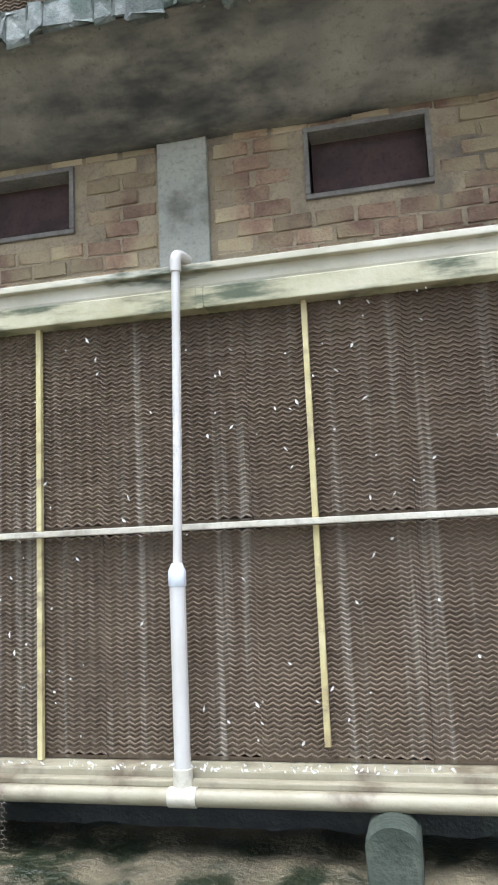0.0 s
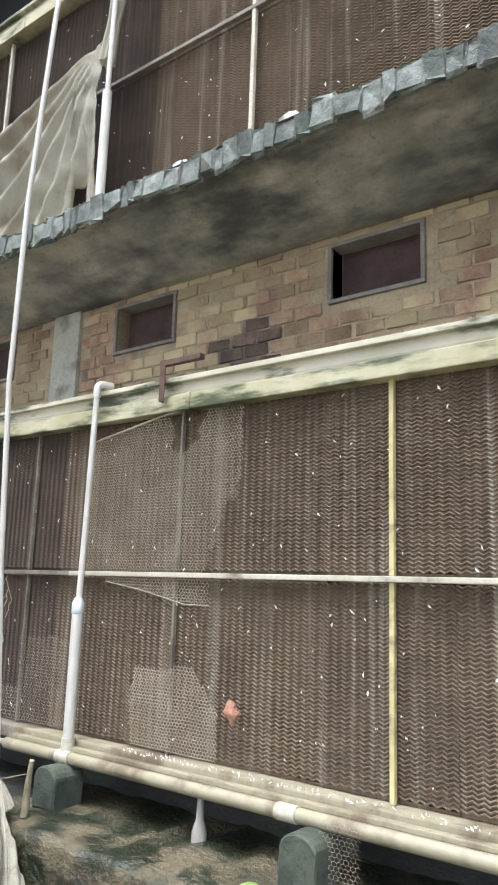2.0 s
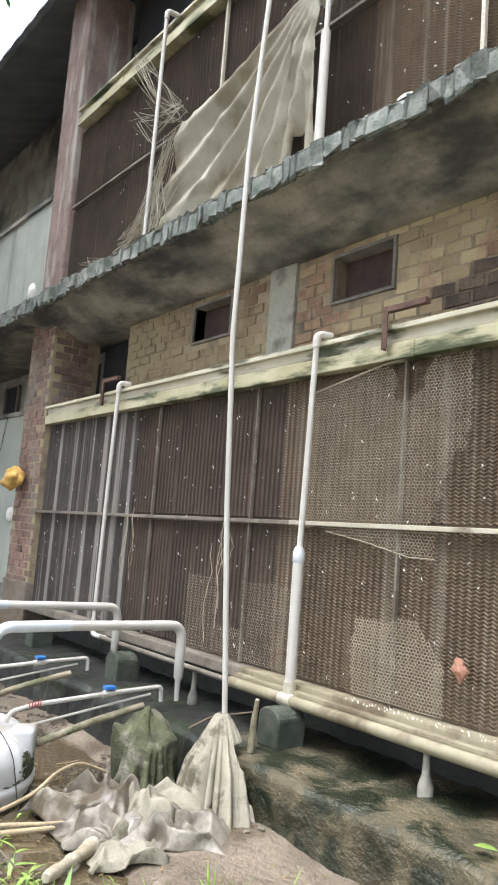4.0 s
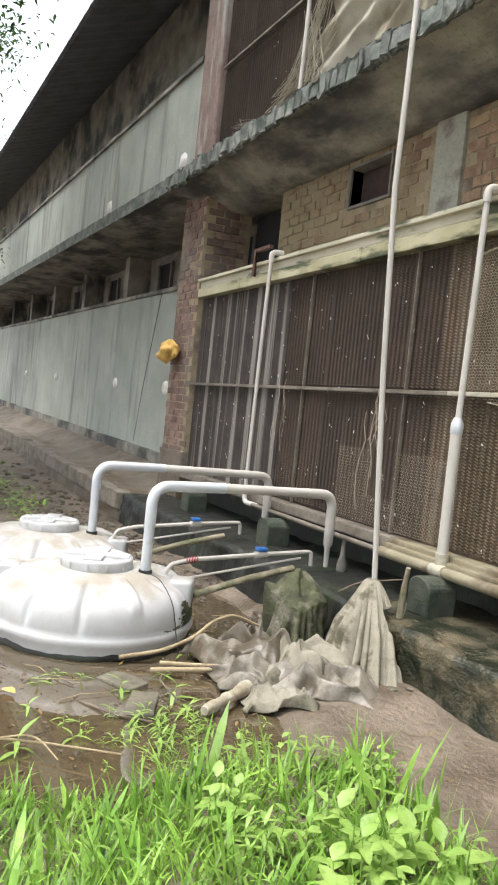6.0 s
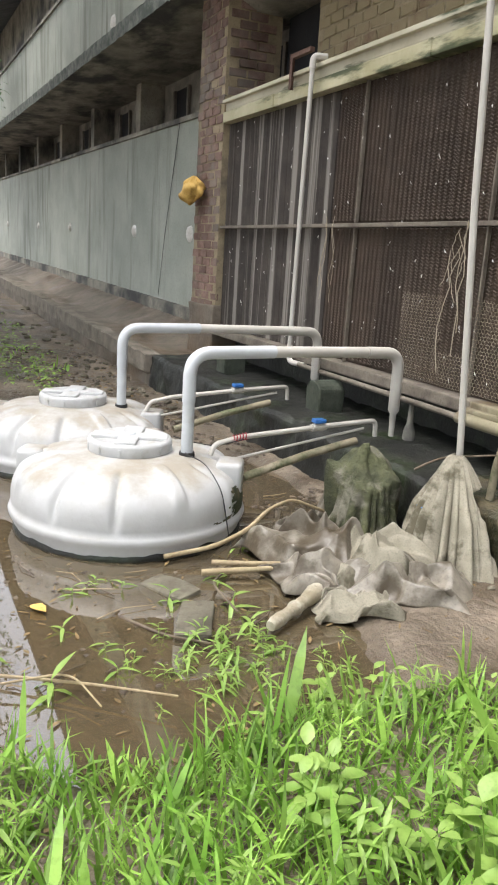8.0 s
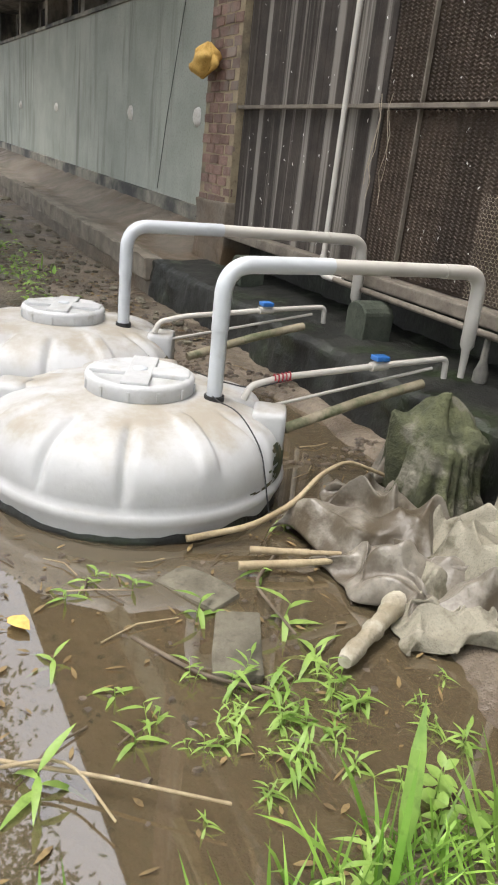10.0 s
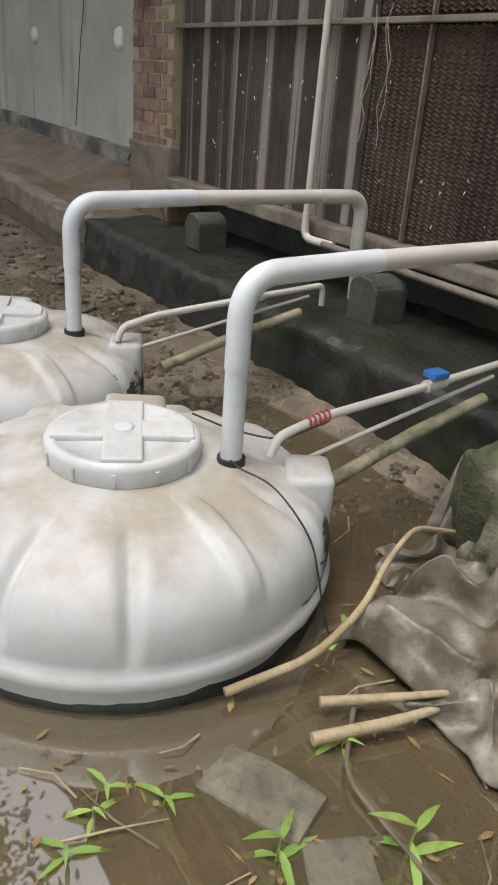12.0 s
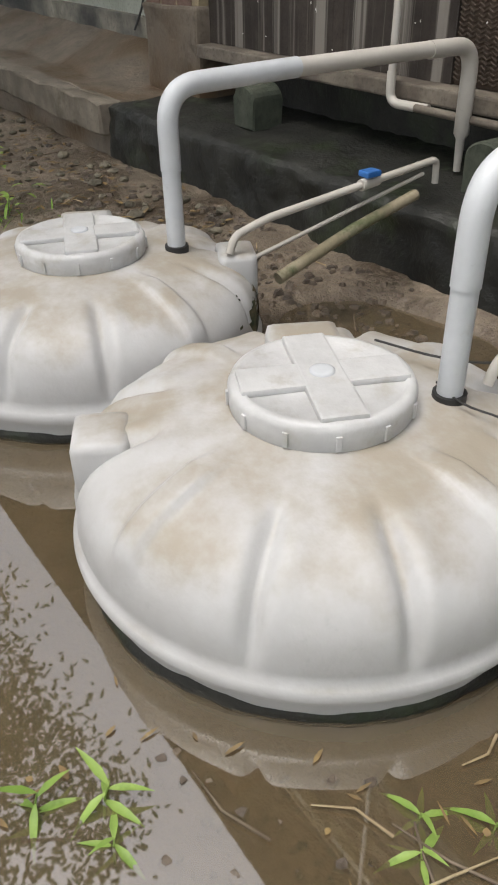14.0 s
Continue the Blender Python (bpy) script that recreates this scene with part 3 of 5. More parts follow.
# ---- cooling pads ----
def pad_mesh(name, width, height, mat, seed, deep=0.006, back=M_PADSHADE):
    """One pad: a single sheet folded into zigzag flutes, closed at its sides."""
    rng = random.Random(seed)
    step, amp, nx = 0.0175, 0.0115, int(width / 0.0215)
    rows, z = [], height - 0.002
    while z > 0.03:
        f = -0.003 * rng.random()
        rows += [(deep, z), (f, z - 0.002), (f, z - 0.0065), (deep, z - 0.0085)]
        z -= step
    verts, faces = [], []
    for y, zz in rows:
        for i in range(nx + 1):
            zig = i % 2
            verts.append((width * i / nx, y, max(0.0, zz - amp * zig + 0.0012 * nz(i, zz * 40, seed, 1.3))))
    for j in range(len(rows) - 1):
        for i in range(nx):
            a = j * (nx + 1) + i
            faces.append((a, a + nx + 1, a + nx + 2, a + 1))
    m = len(faces)
    k, n = len(verts), nx + 1
    verts.extend(((0, 0.1, height), (width, 0.1, height), (width, 0.1, 0), (0, 0.1, 0), (0, 0.012, 0), (width, 0.012, 0)))
    last = (len(rows) - 1) * n
    faces.extend([(0, nx, k + 1, k), (last, k + 4, k + 5, last + nx), (k, k + 1, k + 2, k + 3), (k + 4, k + 3, k + 2, k + 5), (0, k, k + 3, k + 4, last), (nx, last + nx, k + 5, k + 2, k + 1)])
    data = bpy.data.meshes.new(name)
    data.from_pydata(verts, [], faces)
    data.materials.append(mat)
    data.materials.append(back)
    # recessed bands between ridges get the shade-darkened copy in normal pads
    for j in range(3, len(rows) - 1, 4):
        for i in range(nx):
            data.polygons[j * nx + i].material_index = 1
    return data


def ribbed_mesh(name, width, height, mat, seed):
    """One clogged pad: upright shallow ribs, uneven in width and depth."""
    rng = random.Random(seed)
    xs, x = [0.0], 0.0
    while x < width - 0.05:
        x += rng.uniform(0.04, 0.16)
        xs.append(min(x, width - 0.01))
    xs.append(width)
    prof = []
    for a, b in zip(xs, xs[1:]):
        d = rng.uniform(-0.003, 0.004)
        prof += [(a + 0.003, d), (b - 0.003, d + rng.uniform(-0.002, 0.002))]
    prof = [(0, 0.1), *prof, (width, 0.1)]
    verts, faces, nzr = [], [], 14
    for j in range(nzr + 1):
        z = height * j / nzr
        for x, y in prof:
            verts.append((x, y + (0.003 * nz(x, z, seed, 9) if y < 0.09 else 0), z))
    n = len(prof)
    for j in range(nzr):
        for i in range(n - 1):
            a = j * n + i
            faces.append((a, a + 1, a + n + 1, a + n))
    faces.append(tuple(nzr * n + i for i in range(n)))
    data = bpy.data.meshes.new(name)
    data.from_pydata(verts, [], faces)
    data.materials.append(mat)
    return data


def pads():
    lo, hi = 0.60, 1.46
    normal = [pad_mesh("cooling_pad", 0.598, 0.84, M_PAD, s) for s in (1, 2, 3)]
    clogged = [pad_mesh("cooling_pad", 0.598, 0.84, M_PADDARK, s, 0.0045, M_PADDARK) for s in (4, 5, 6)]
    scaled = [ribbed_mesh("cooling_pad", 0.598, 0.84, M_PADSCALE, s) for s in (7, 8)]
    kinds = {"scaled": (scaled, "brown cooling pad with pale upright lime streaks"), "clogged": (clogged, "dark brown clogged cooling pad with faint flutes"), "normal": (normal, "brown corrugated cellulose cooling pad, dusty and spotted")}
    rng = random.Random(3)
    x = PAD_L
    while x < PAD_R - 0.1:
        for z in (lo, hi):
            meshes, lab = kinds["scaled" if x < -4.9 else "clogged" if x < -2.9 else "normal"]
            ob = new("cooling_pad", rng.choice(meshes))
            ob.location = (x, rng.uniform(0, 0.006), z)
            tagged(ob, lab, "cooling pad", group="cooling pads of the wall")
        x += 0.6
    x = -6.4
    while x < PAD_R:
        for z in (3.66, 4.52):
            ob = new("cooling_pad", rng.choice(normal if x > -2.5 else clogged))
            ob.location = (x, 0.02, z)
            tagged(ob, "dark brown cooling pad of the upper storey", "cooling pad", group="cooling pads of the upper wall")
        x += 0.6


pads()


def gutters():
    for z0, y0, lab in ((2.285, -0.075, "cream plastic distribution gutter stained with green algae"), (5.37, -0.075, "pale plastic gutter over the upper pads")):
        g = thing("gutter", lab, "gutter", (0, 0, z0))
        x0, x1 = PAD_L + 0.02, 4.2
        part("lower_channel", box(x0, y0, 0.0, x1, 0.12, 0.085, 0.006), M_GUTTER, g)
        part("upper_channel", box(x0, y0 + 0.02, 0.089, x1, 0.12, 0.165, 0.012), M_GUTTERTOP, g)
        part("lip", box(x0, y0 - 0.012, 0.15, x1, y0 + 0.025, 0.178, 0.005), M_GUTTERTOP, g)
        x = -5.4
        while x < 4:
            part("joint", box(x, y0 - 0.006, -0.004, x + 0.03, 0.0, 0.088, 0.004), M_GUTTER, g)
            x += 1.83
    b = thing("bottom_gutter", "cream drain gutter under the pads, dirty with algae", "gutter", (0, 0, 0.5))
    part("channel", box(-2.9, -0.09, 0.03, 4.2, 0.12, 0.098, 0.01), M_DRAIN, b)
    part("channel_end", box(PAD_L, -0.09, 0.03, -2.9, 0.12, 0.098, 0.01), M_RAILDARK, b, "grimy brown end of the gutter")
    part("lip", box(-2.9, -0.135, 0.045, 4.2, -0.092, 0.07, 0.006), M_DRAIN, b)
    d = thing("drain_pipe", "cream horizontal drain pipe below the pads", "pipe", (0, 0, 0.5))
    part("pipe", tube([(-2.9, -0.15, 0.02), (4.2, -0.15, 0.02)], 0.03, 14), M_DRAIN, d)
    part("pipe_end", tube([(-4.6, -0.13, 0.02), (-2.9, -0.15, 0.02)], 0.016, 12), M_RAILDARK, d, "thin grimy end of the pipe")
    for x in (-2.395, 0.005, 2.4, -1.0, 1.4):
        part("coupling", tube([(x - 0.05, -0.15, 0.02), (x + 0.05, -0.15, 0.02)], 0.0345, 14), M_RAIL, d)
    rails = thing("mid_rail", "thin cream rail across the middle of the pads", "rail", (0, 0, 1.45))
    part("rail", box(-2.6, -0.05, -0.012, 4.2, -0.008, 0.012, 0.004), M_RAIL, rails)
    part("rail_end", box(PAD_L, -0.05, -0.012, -2.6, -0.008, 0.012, 0.004), M_RAILDARK, rails, "grimy dark stretch of the rail")
    rails2 = thing("mid_rail", "thin dark rail across the upper pads", "rail", (0, 0, 4.51))
    part("rail", box(PAD_L, -0.035, -0.012, 4.2, -0.008, 0.012, 0.004), M_RAILDARK, rails2)
    for i, x in enumerate((-4.2, -3.0, -1.8, -0.6, 0.5, 1.75, 2.9)):
        s = thing("pad_strip", "narrow yellowed strip between the pads" if i > 2 else "narrow dull strip between the pads", "strip", (x, 0, 0.6))
        mt = M_YELLOW if i > 2 else M_RAILDARK
        w = 0.011 if i > 2 else 0.006
        part("upper_strip", box(-w, -0.03, 0.863, w, -0.006, 1.69, 0.003), mt, s)
        part("lower_strip", box(-w, -0.03, 0.06 if x == 0.5 else 0.0, w, -0.006, 0.837, 0.003), mt, s)
    for x in (-3.75, -1.42, 0.55, 2.6):
        s = thing("pad_strip", "thin pale strip between the upper pads", "strip", (x, 0, 3.6), "upper strips")
        part("strip", box(-0.012, -0.03, 0, 0.012, -0.006, 1.76, 0.003), M_RAIL, s)


gutters()


def riser(x, label):
    """A thin pipe down the wall from an elbow at the gutter to a thicker pipe at the foot."""
    r = thing("riser_pipe", label, "pipe", (x, -0.13, 0.52), "riser pipes")
    lean = 0.03
    part("thin_pipe", tube([(lean, 0, 1.93), (lean * 0.5, 0, 1.2), (0, 0, 0.7)], 0.0165, 14), M_PVC, r)
    part("elbow", tube(rounded([(lean, 0, 1.90), (lean, 0, 1.975), (lean + 0.02, 0.09, 1.975)], 0.04), 0.022, 14), M_PVC, r)
    part("thick_pipe", tube([(0, 0, 0.76), (0, 0, 0.06)], 0.029, 16), M_PVC, r)
    part("reducer", tube([(0, 0, 0.715), (0, 0, 0.72), (0, 0, 0.77), (0, 0, 0.785), (0, 0, 0.8)], [0.029, 0.0325, 0.0325, 0.026, 0.02], 16), M_PVCGREY, r)
    part("tee", tube([(0, 0, 0.09), (0, 0, -0.01)], 0.035, 16), M_RAIL, r)
    return r


def thin_riser(x):
    r = thing("riser_pipe", "thin white pipe down the pads, of one width", "pipe", (x, -0.13, 0.52), "riser pipes")
    part("thin_pipe", tube([(0.04, 0, 1.93), (0.02, 0, 1.2), (0.0, 0, 0.05)], 0.0165, 14), M_PVC, r)
    part("elbow", tube(rounded([(0.04, 0, 1.90), (0.04, 0, 1.975), (0.06, 0.09, 1.975)], 0.04), 0.022, 14), M_PVC, r)
    part("foot", tube(rounded([(0, 0, 0.12), (0, 0, 0.0), (0.2, 0.02, 0.0)], 0.05), 0.019, 14), M_PVC, r)


for x in (0.0, -2.4, 2.4):
    riser(x, "white pipe riser with a thicker foot against the pads")
thin_riser(-4.75)


def upper_post(x, top):
    p = thing("upper_post", "thin white pipe standing on the slab edge", "pipe", (x, -0.25, 3.49), "upper pipes")
    part("thin_pipe", tube([(0, 0, 0.7), (0.02, 0, top)], 0.016, 12), M_PVC, p)
    part("thick_pipe", tube([(0, 0, 0.0), (0, 0, 0.75)], 0.028, 12), M_PVC, p)
    part("elbow", tube(rounded([(0.02, 0, top - 0.03), (0.02, 0, top + 0.04), (0.03, 0.1, top + 0.04)], 0.04), 0.021, 12), M_PVC, p)


upper_post(-2.33, 1.95)
upper_post(0.02, 1.95)
p = thing("upper_post", "thin white pipe standing on the slab edge", "pipe", (-4.3, -0.25, 3.49), "upper pipes")
part("thin_pipe", tube([(0, 0, 0), (0.02, 0, 1.9)], 0.016, 12), M_PVC, p)
part("elbow", tube(rounded([(0.02, 0, 1.88), (0.02, 0, 1.95), (0.03, 0.1, 1.95)], 0.04), 0.021, 12), M_PVC, p)


# ---- round-topped stubs under the drain pipe ----
def stub(x, w, h, lab):
    """A tombstone shape: square foot, round shoulders."""
    prof = [(-w, 0), (-w, h - w * 0.75)] + [(-w * math.cos(a), h - w * 0.75 + w * 0.75 * math.sin(a)) for a in np.linspace(0.25, math.pi - 0.25, 9)] + [(w, h - w * 0.75), (w, 0)]
    b = bmesh.new()
    front = [b.verts.new((px + 0.004 * nz(px, pz, x, 20), -0.09, pz)) for px, pz in prof]
    back = [b.verts.new((px, 0.09, pz)) for px, pz in prof]
    b.faces.new(front)
    b.faces.new(back[::-1])
    for i in range(len(prof)):
        k = (i + 1) % len(prof)
        b.faces.new((front[i], back[i], back[k], front[k]))
    bmesh.ops.bevel(b, geom=[e for e in b.edges if abs(e.verts[0].co.y - e.verts[1].co.y) < 1e-4], offset=0.008, segments=1, affect="EDGES")
    ob = part("support_stub", b, M_STUB)
    ob.location = (x, -0.2, LEDGE_Z)
    tagged(ob, lab, "concrete stub", group="supports under the drain pipe")


for x in (-5.6, -4.1, -2.37, -0.86, 0.72, 2.3):
    stub(x, 0.085, 0.2, "round-topped concrete stub dark with algae")
for x in (-1.48, -3.3):
    bm = lathe([(0.035, 0), (0.034, 0.05), (0.018, 0.1), (0.014, 0.2)], 10)
    ob = part("wedge_prop", bm, M_CONC)
    ob.location = (x, -0.13, LEDGE_Z)
    tagged(ob, "small tapered cement prop under the gutter", "prop", group="supports under the drain pipe")


# ---- tanks ----
def tank(cx, cy, turn, label):
    t = thing("water_tank", label, "water tank", (cx, cy, 0.0), "half-buried tanks")
    prof = [(0.5, -0.25), (0.515, -0.02), (0.518, 0.048), (0.534, 0.064), (0.54, 0.082), (0.534, 0.1), (0.525, 0.108), (0.527, 0.13), (0.526, 0.165), (0.52, 0.20), (0.513, 0.218), (0.503, 0.236), (0.487, 0.257), (0.472, 0.27), (0.455, 0.282), (0.437, 0.292), (0.415, 0.301), (0.392, 0.31), (0.37, 0.317), (0.345, 0.323), (0.32, 0.329), (0.27, 0.336), (0.22, 0.34), (0.19, 0.342)]

    def shape(r, z, a):
        if z < 0.1 or r < 0.24:
            return r, z
        k = (math.degrees(a) - 8) / 30.0
        d = (k - round(k)) * 30.0 * r / 0.5
        if round(k) % 3 == 0:
            # a raised bar down the shoulder
            g = min(1, max(0, (r - 0.30) / 0.02)) * min(1, max(0, (z - 0.2) / 0.03))
            bar = 1 / (1 + math.exp((abs(d) - 3.4) * 2.6))
            return r + 0.008 * bar * g, z + 0.015 * bar * g
        # a soft-walled groove between two bulging panels
        g = min(1, max(0, (r - 0.33) / 0.05)) * min(1, max(0, (z - 0.125) / 0.05))
        groove = math.exp(-((d / 2.0) ** 2))
        shoulder = math.exp(-(((abs(d) - 5.0) / 3.0) ** 2)) * min(1, max(0, (z - 0.2) / 0.05))
        return r - 0.02 * groove * g, z + (0.006 * shoulder - 0.014 * groove) * g

    body = part("body", lathe(prof, 360, shape), M_TANK, t, smooth=True)
    lid = part("lid", lathe([(0.185, 0.335), (0.19, 0.345), (0.192, 0.385), (0.186, 0.398), (0.17, 0.402), (0.165, 0.394), (0.06, 0.396), (0.0501, 0.397)], 56), M_LID, t, "round white screw lid with a raised cross")
    for a in (65, 155):
        b = box(-0.172, -0.047, 0.392, 0.172, 0.047, 0.4088 + a * 0.00001, 0.006)
        bmesh.ops.rotate(b, verts=b.verts, matrix=Matrix.Rotation(radians(a), 3, "Z"))
        part("cross_bar", b, M_LID, lid)
    part("cap", lathe([(0.026, 0.405), (0.026, 0.414), (0.02, 0.4165), (0.008, 0.4165)], 20), M_PVCGREY, lid, "small grey cap")
    for k in range(12):
        a = 2 * math.pi * k / 12
        b = box(-0.006, -0.003, 0.348, 0.006, 0.003, 0.38, 0.002)
        bmesh.ops.transform(b, verts=b.verts, matrix=Matrix.Rotation(a, 4, "Z") @ Matrix.Translation((0.0, 0.193, 0)))
        part("grip", b, M_LID, lid)
    for a, r, hw, z0, z1 in ((-30 + 0, 0.50, 0.06, 0.16, 0.30), (61, 0.475, 0.075, 0.17, 0.325), (241, 0.465, 0.07, 0.19, 0.315), (150, 0.26, 0.085, 0.3, 0.378)):
        if a == -30:
            continue
        b = box(-hw, -0.07, z0, hw, 0.05, z1, 0.022)
        bmesh.ops.transform(b, verts=b.verts, matrix=Matrix.Rotation(radians(a - 90), 4, "Z") @ Matrix.Translation((0.0, r, 0)))
        part("lug", b, M_TANK, t, smooth=True)
    grime = lathe([(0.5, -0.02), (0.523, -0.005), (0.522, 0.018), (0.512, 0.032)], 120, lambda r, z, a: (r + 0.006 * nz(math.cos(a), math.sin(a), cx, 9), z + 0.014 * nz(math.cos(a), math.sin(a), cx + 3, 5)))
    part("waterline_crust", grime, M_WETSHADE, t, "dark crust at the waterline", smooth=True)
    # algae crust on the damp side, under the lug
    outer = prof[6:14]
    verts, faces, na, nv = [], [], 60, 28
    for j in range(nv + 1):
        f = j / nv * (len(outer) - 1)
        i = min(int(f), len(outer) - 2)
        r, z = (outer[i][k] * (1 - f + i) + outer[i + 1][k] * (f - i) for k in (0, 1))
        for k in range(na + 1):
            a = radians(22 + 62 * k / na)
            rr, zz = shape(r, z, a)
            verts.append(((rr + 0.004) * math.cos(a), (rr + 0.004) * math.sin(a), zz + 0.002))
    for j in range(nv):
        for k in range(na):
            u, v = k / na, j / nv
            if 0.42 - 1.6 * abs(u - 0.55) ** 1.4 - 0.55 * v + 0.5 * nz(u * 3, v * 1.2, cx, 2.2) + 0.25 * nz(u, v, cx, 16) > 0.12:
                b0 = j * (na + 1) + k
                faces.append((b0, b0 + 1, b0 + na + 2, b0 + na + 1))
    from_lists("algae_crust", verts, faces, M_ALGAE, t, "dark green algae crust", True)
    t.rotation_euler = (0, 0, radians(turn))
    return t


TANKS = [(-3.29, -1.70), (-4.385, -1.725)]
tank(*TANKS[0], 0, "white poly tank sunk in the mud, scuffed and stained")
tank(*TANKS[1], 2, "dirty white poly tank sunk in mud beside the first")


def arch(x0, y0, x1, y1, z, label):
    a = thing("arch_pipe", label, "pipe", (x0, y0, 0.32))
    h = z - 0.32
    dx, dy = x1 - x0, y1 - y0
    part("upright", tube([(0, 0, 0), (0, 0, h - 0.2)], 0.0275, 18), M_PVCGREY, a)
    part("collar", tube([(0, 0, 0.0), (0, 0, 0.03)], 0.036, 18), M_BLACK, a, "black rubber collar")
    part("bend", tube(rounded([(0, 0, h - 0.22), (0, 0, h), (dx * 0.36, dy * 0.36, h)], 0.16, 12), 0.030, 18), M_PVCGREY, a)
    part("cross_pipe", tube([(dx * 0.34, dy * 0.34, h), (dx * 0.88, dy * 0.88, h - 0.01)], 0.0275, 18), M_PVC, a)
    part("end_bend", tube(rounded([(dx * 0.82, dy * 0.82, h - 0.01), (dx, dy, h - 0.015), (dx * 1.0, dy, h - 0.2)], 0.12, 12), 0.030, 18), M_PVC, a)
    part("drop", tube([(dx, dy, h - 0.19), (dx, dy, h - 0.32), (dx, dy, h - 0.34), (dx, dy, h - 0.46)], [0.03, 0.03, 0.018, 0.014], 14), M_PVC, a)


arch(-3.148, -1.475, -3.27, -0.27, 0.8, "thick grey and white plastic pipe arching from the tank")
arch(-4.249, -1.476, -4.33, -0.15, 0.79, "thick plastic pipe arching from the further tank")


def feed(x, y, label):
    """The thin pipe with its valve, and the lower pipes beside it."""
    f = thing("feed_pipe", label, "pipe", (x, y, 0.33))
    part("pipe", tube(rounded([(0, 0, 0), (0, 0.02, 0.05), (-0.01, 0.15, 0.075), (-0.027, 0.6, 0.105), (-0.065, 0.94, 0.115), (-0.066, 0.945, 0.03)], 0.03), 0.0125, 12), M_PVC, f)
    v = part("valve", tube([(-0.022, 0.54, 0.102), (-0.028, 0.62, 0.106)], 0.019, 12), M_PVC, f)
    part("valve_handle", box(-0.05, 0.55, 0.125, 0.0, 0.61, 0.145, 0.005), M_BLUE, v, "blue valve handle")
    part("valve_stem", box(-0.03, 0.572, 0.11, -0.018, 0.588, 0.13), M_BLUE, v)
    g = thing("thin_rod", "thin pale rod lying beside the feed pipe", "rod", (x, y, 0.2))
    part("rod", tube([(0.02, 0.05, 0.1), (-0.05, 0.86, 0.21)], 0.007, 8), M_PVC, g)
    b = thing("old_pipe", "dirty old pipe from the tank to the ledge", "pipe", (x, y, 0.1))
    part("pipe", tube([(0.03, 0.16, 0.12), (0.0, 0.5, 0.2), (-0.02, 0.8, 0.255)], 0.02, 12), M_BAMBOO, b)


feed(-3.142, -1.362, "thin white feed pipe with a blue valve")
feed(-4.13, -1.362, "thin white feed pipe with a valve on the further tank")

# ---- the pole ----
pole = thing("pole", "tall thin white pipe standing in a sack bundle", "pole", (-2.44, -0.52, 0.2))
part("pipe", tube([(-0.0, 0.02, 0.1), (-0.005, -0.01, 0.5), (-0.015, -0.07, 1.3), (-0.03, -0.11, 2.2), (-0.03, -0.1, 3.2), (0.0, -0.05, 4.4), (0.06, 0.02, 5.6)], 0.0145, 12), M_PVC, pole)


# ---- sack, moss bundle and tarps by the pole ----
def sack_at(u, v):
    a = 2 * math.pi * u
    s = v ** 0.8
    fold = 1 + (0.34 * math.sin(8 * a + 1.6 * math.sin(3 * a)) + 0.24 * math.sin(19 * a + 2 + v) + 0.1 * nz(math.cos(a), math.sin(a), v, 3)) * min(1, v * 2.2)
    r = 0.022 + (0.175 * s ** 0.75 - 0.03 * max(0, v - 0.6)) * fold
    cx, cy, cz = -2.435 + 0.22 * v, -0.53 - 0.165 * v, 0.47 - 0.43 * v
    x, y = cx + r * math.cos(a) * 0.95, cy + r * math.sin(a) * 0.8
    z = cz + 0.02 * nz(x, y, v, 9) * v
    if z < 0.36 and y > -0.58:
        y = -0.58 + 0.01 * nz(x, z, 0, 20)
    return x, y, max(z + 0.05 * nz(math.cos(a) * 2, math.sin(a) * 2, 5, 1.5) * v, 0.035)


sack = tagged(sheet("tied_sack", 180, 40, sack_at, M_CLOTH, thick=0.004), "grey-beige cloth sack tied in folds round the pole", "sack")
neck = part("tie", tube([(-2.437 + 0.026 * math.cos(a), -0.535 + 0.026 * math.sin(a), 0.455) for a in np.linspace(0, 6.28, 16)], 0.006, 6), M_CLOTH, sack)
for i in range(5):
    y = 0.40 - 0.012 * i
    part("print_bar", box(-2.43 + 0.01 * i, -0.725, 0.245 + 0.02 * i, -2.37 + 0.008 * i, -0.72, 0.252 + 0.02 * i), M_BLUE, sack, "faded blue print") if i == 1 else None

def moss_sack_at(u, v):
    """A slumped sack: a lumpy flat top, then sides falling in folds to the mud."""
    a = 2 * math.pi * u
    ca, sa = math.cos(a), math.sin(a)
    box_r = (abs(ca) ** 3 + abs(sa) ** 3) ** (-1 / 3)
    if v < 0.45:
        f = v / 0.45
        r, z = f ** 0.8, 0.35 - 0.05 * f ** 3
    else:
        f = (v - 0.45) / 0.55
        r, z = 1 + 0.16 * f, 0.30 - 0.29 * f
    side = max(0.0, v - 0.4)
    r *= box_r * (1 + side * (0.9 * nz(ca, sa, v * 0.3, 3.2) + 0.25 * math.sin(15 * a + 3 * math.sin(2 * a) + 2 * v)) + 0.35 * nz(ca, sa, v, 1.3))
    x, y = -2.79 + 0.165 * r * ca - 0.05 * side * ca, -0.735 + 0.115 * r * sa
    z += 0.07 * nz(x, y, 3, 8) + 0.022 * nz(x, y, z, 26) - 0.05 * ca * (1 - v)
    return x, min(y, -0.57 + 0.3 * max(0.0, z - 0.3)), max(0.02, z)


tagged(sheet("mossy_sack", 130, 50, moss_sack_at, M_MOSS, thick=0.004), "slumped old sack overgrown with green moss by the ledge", "sack")


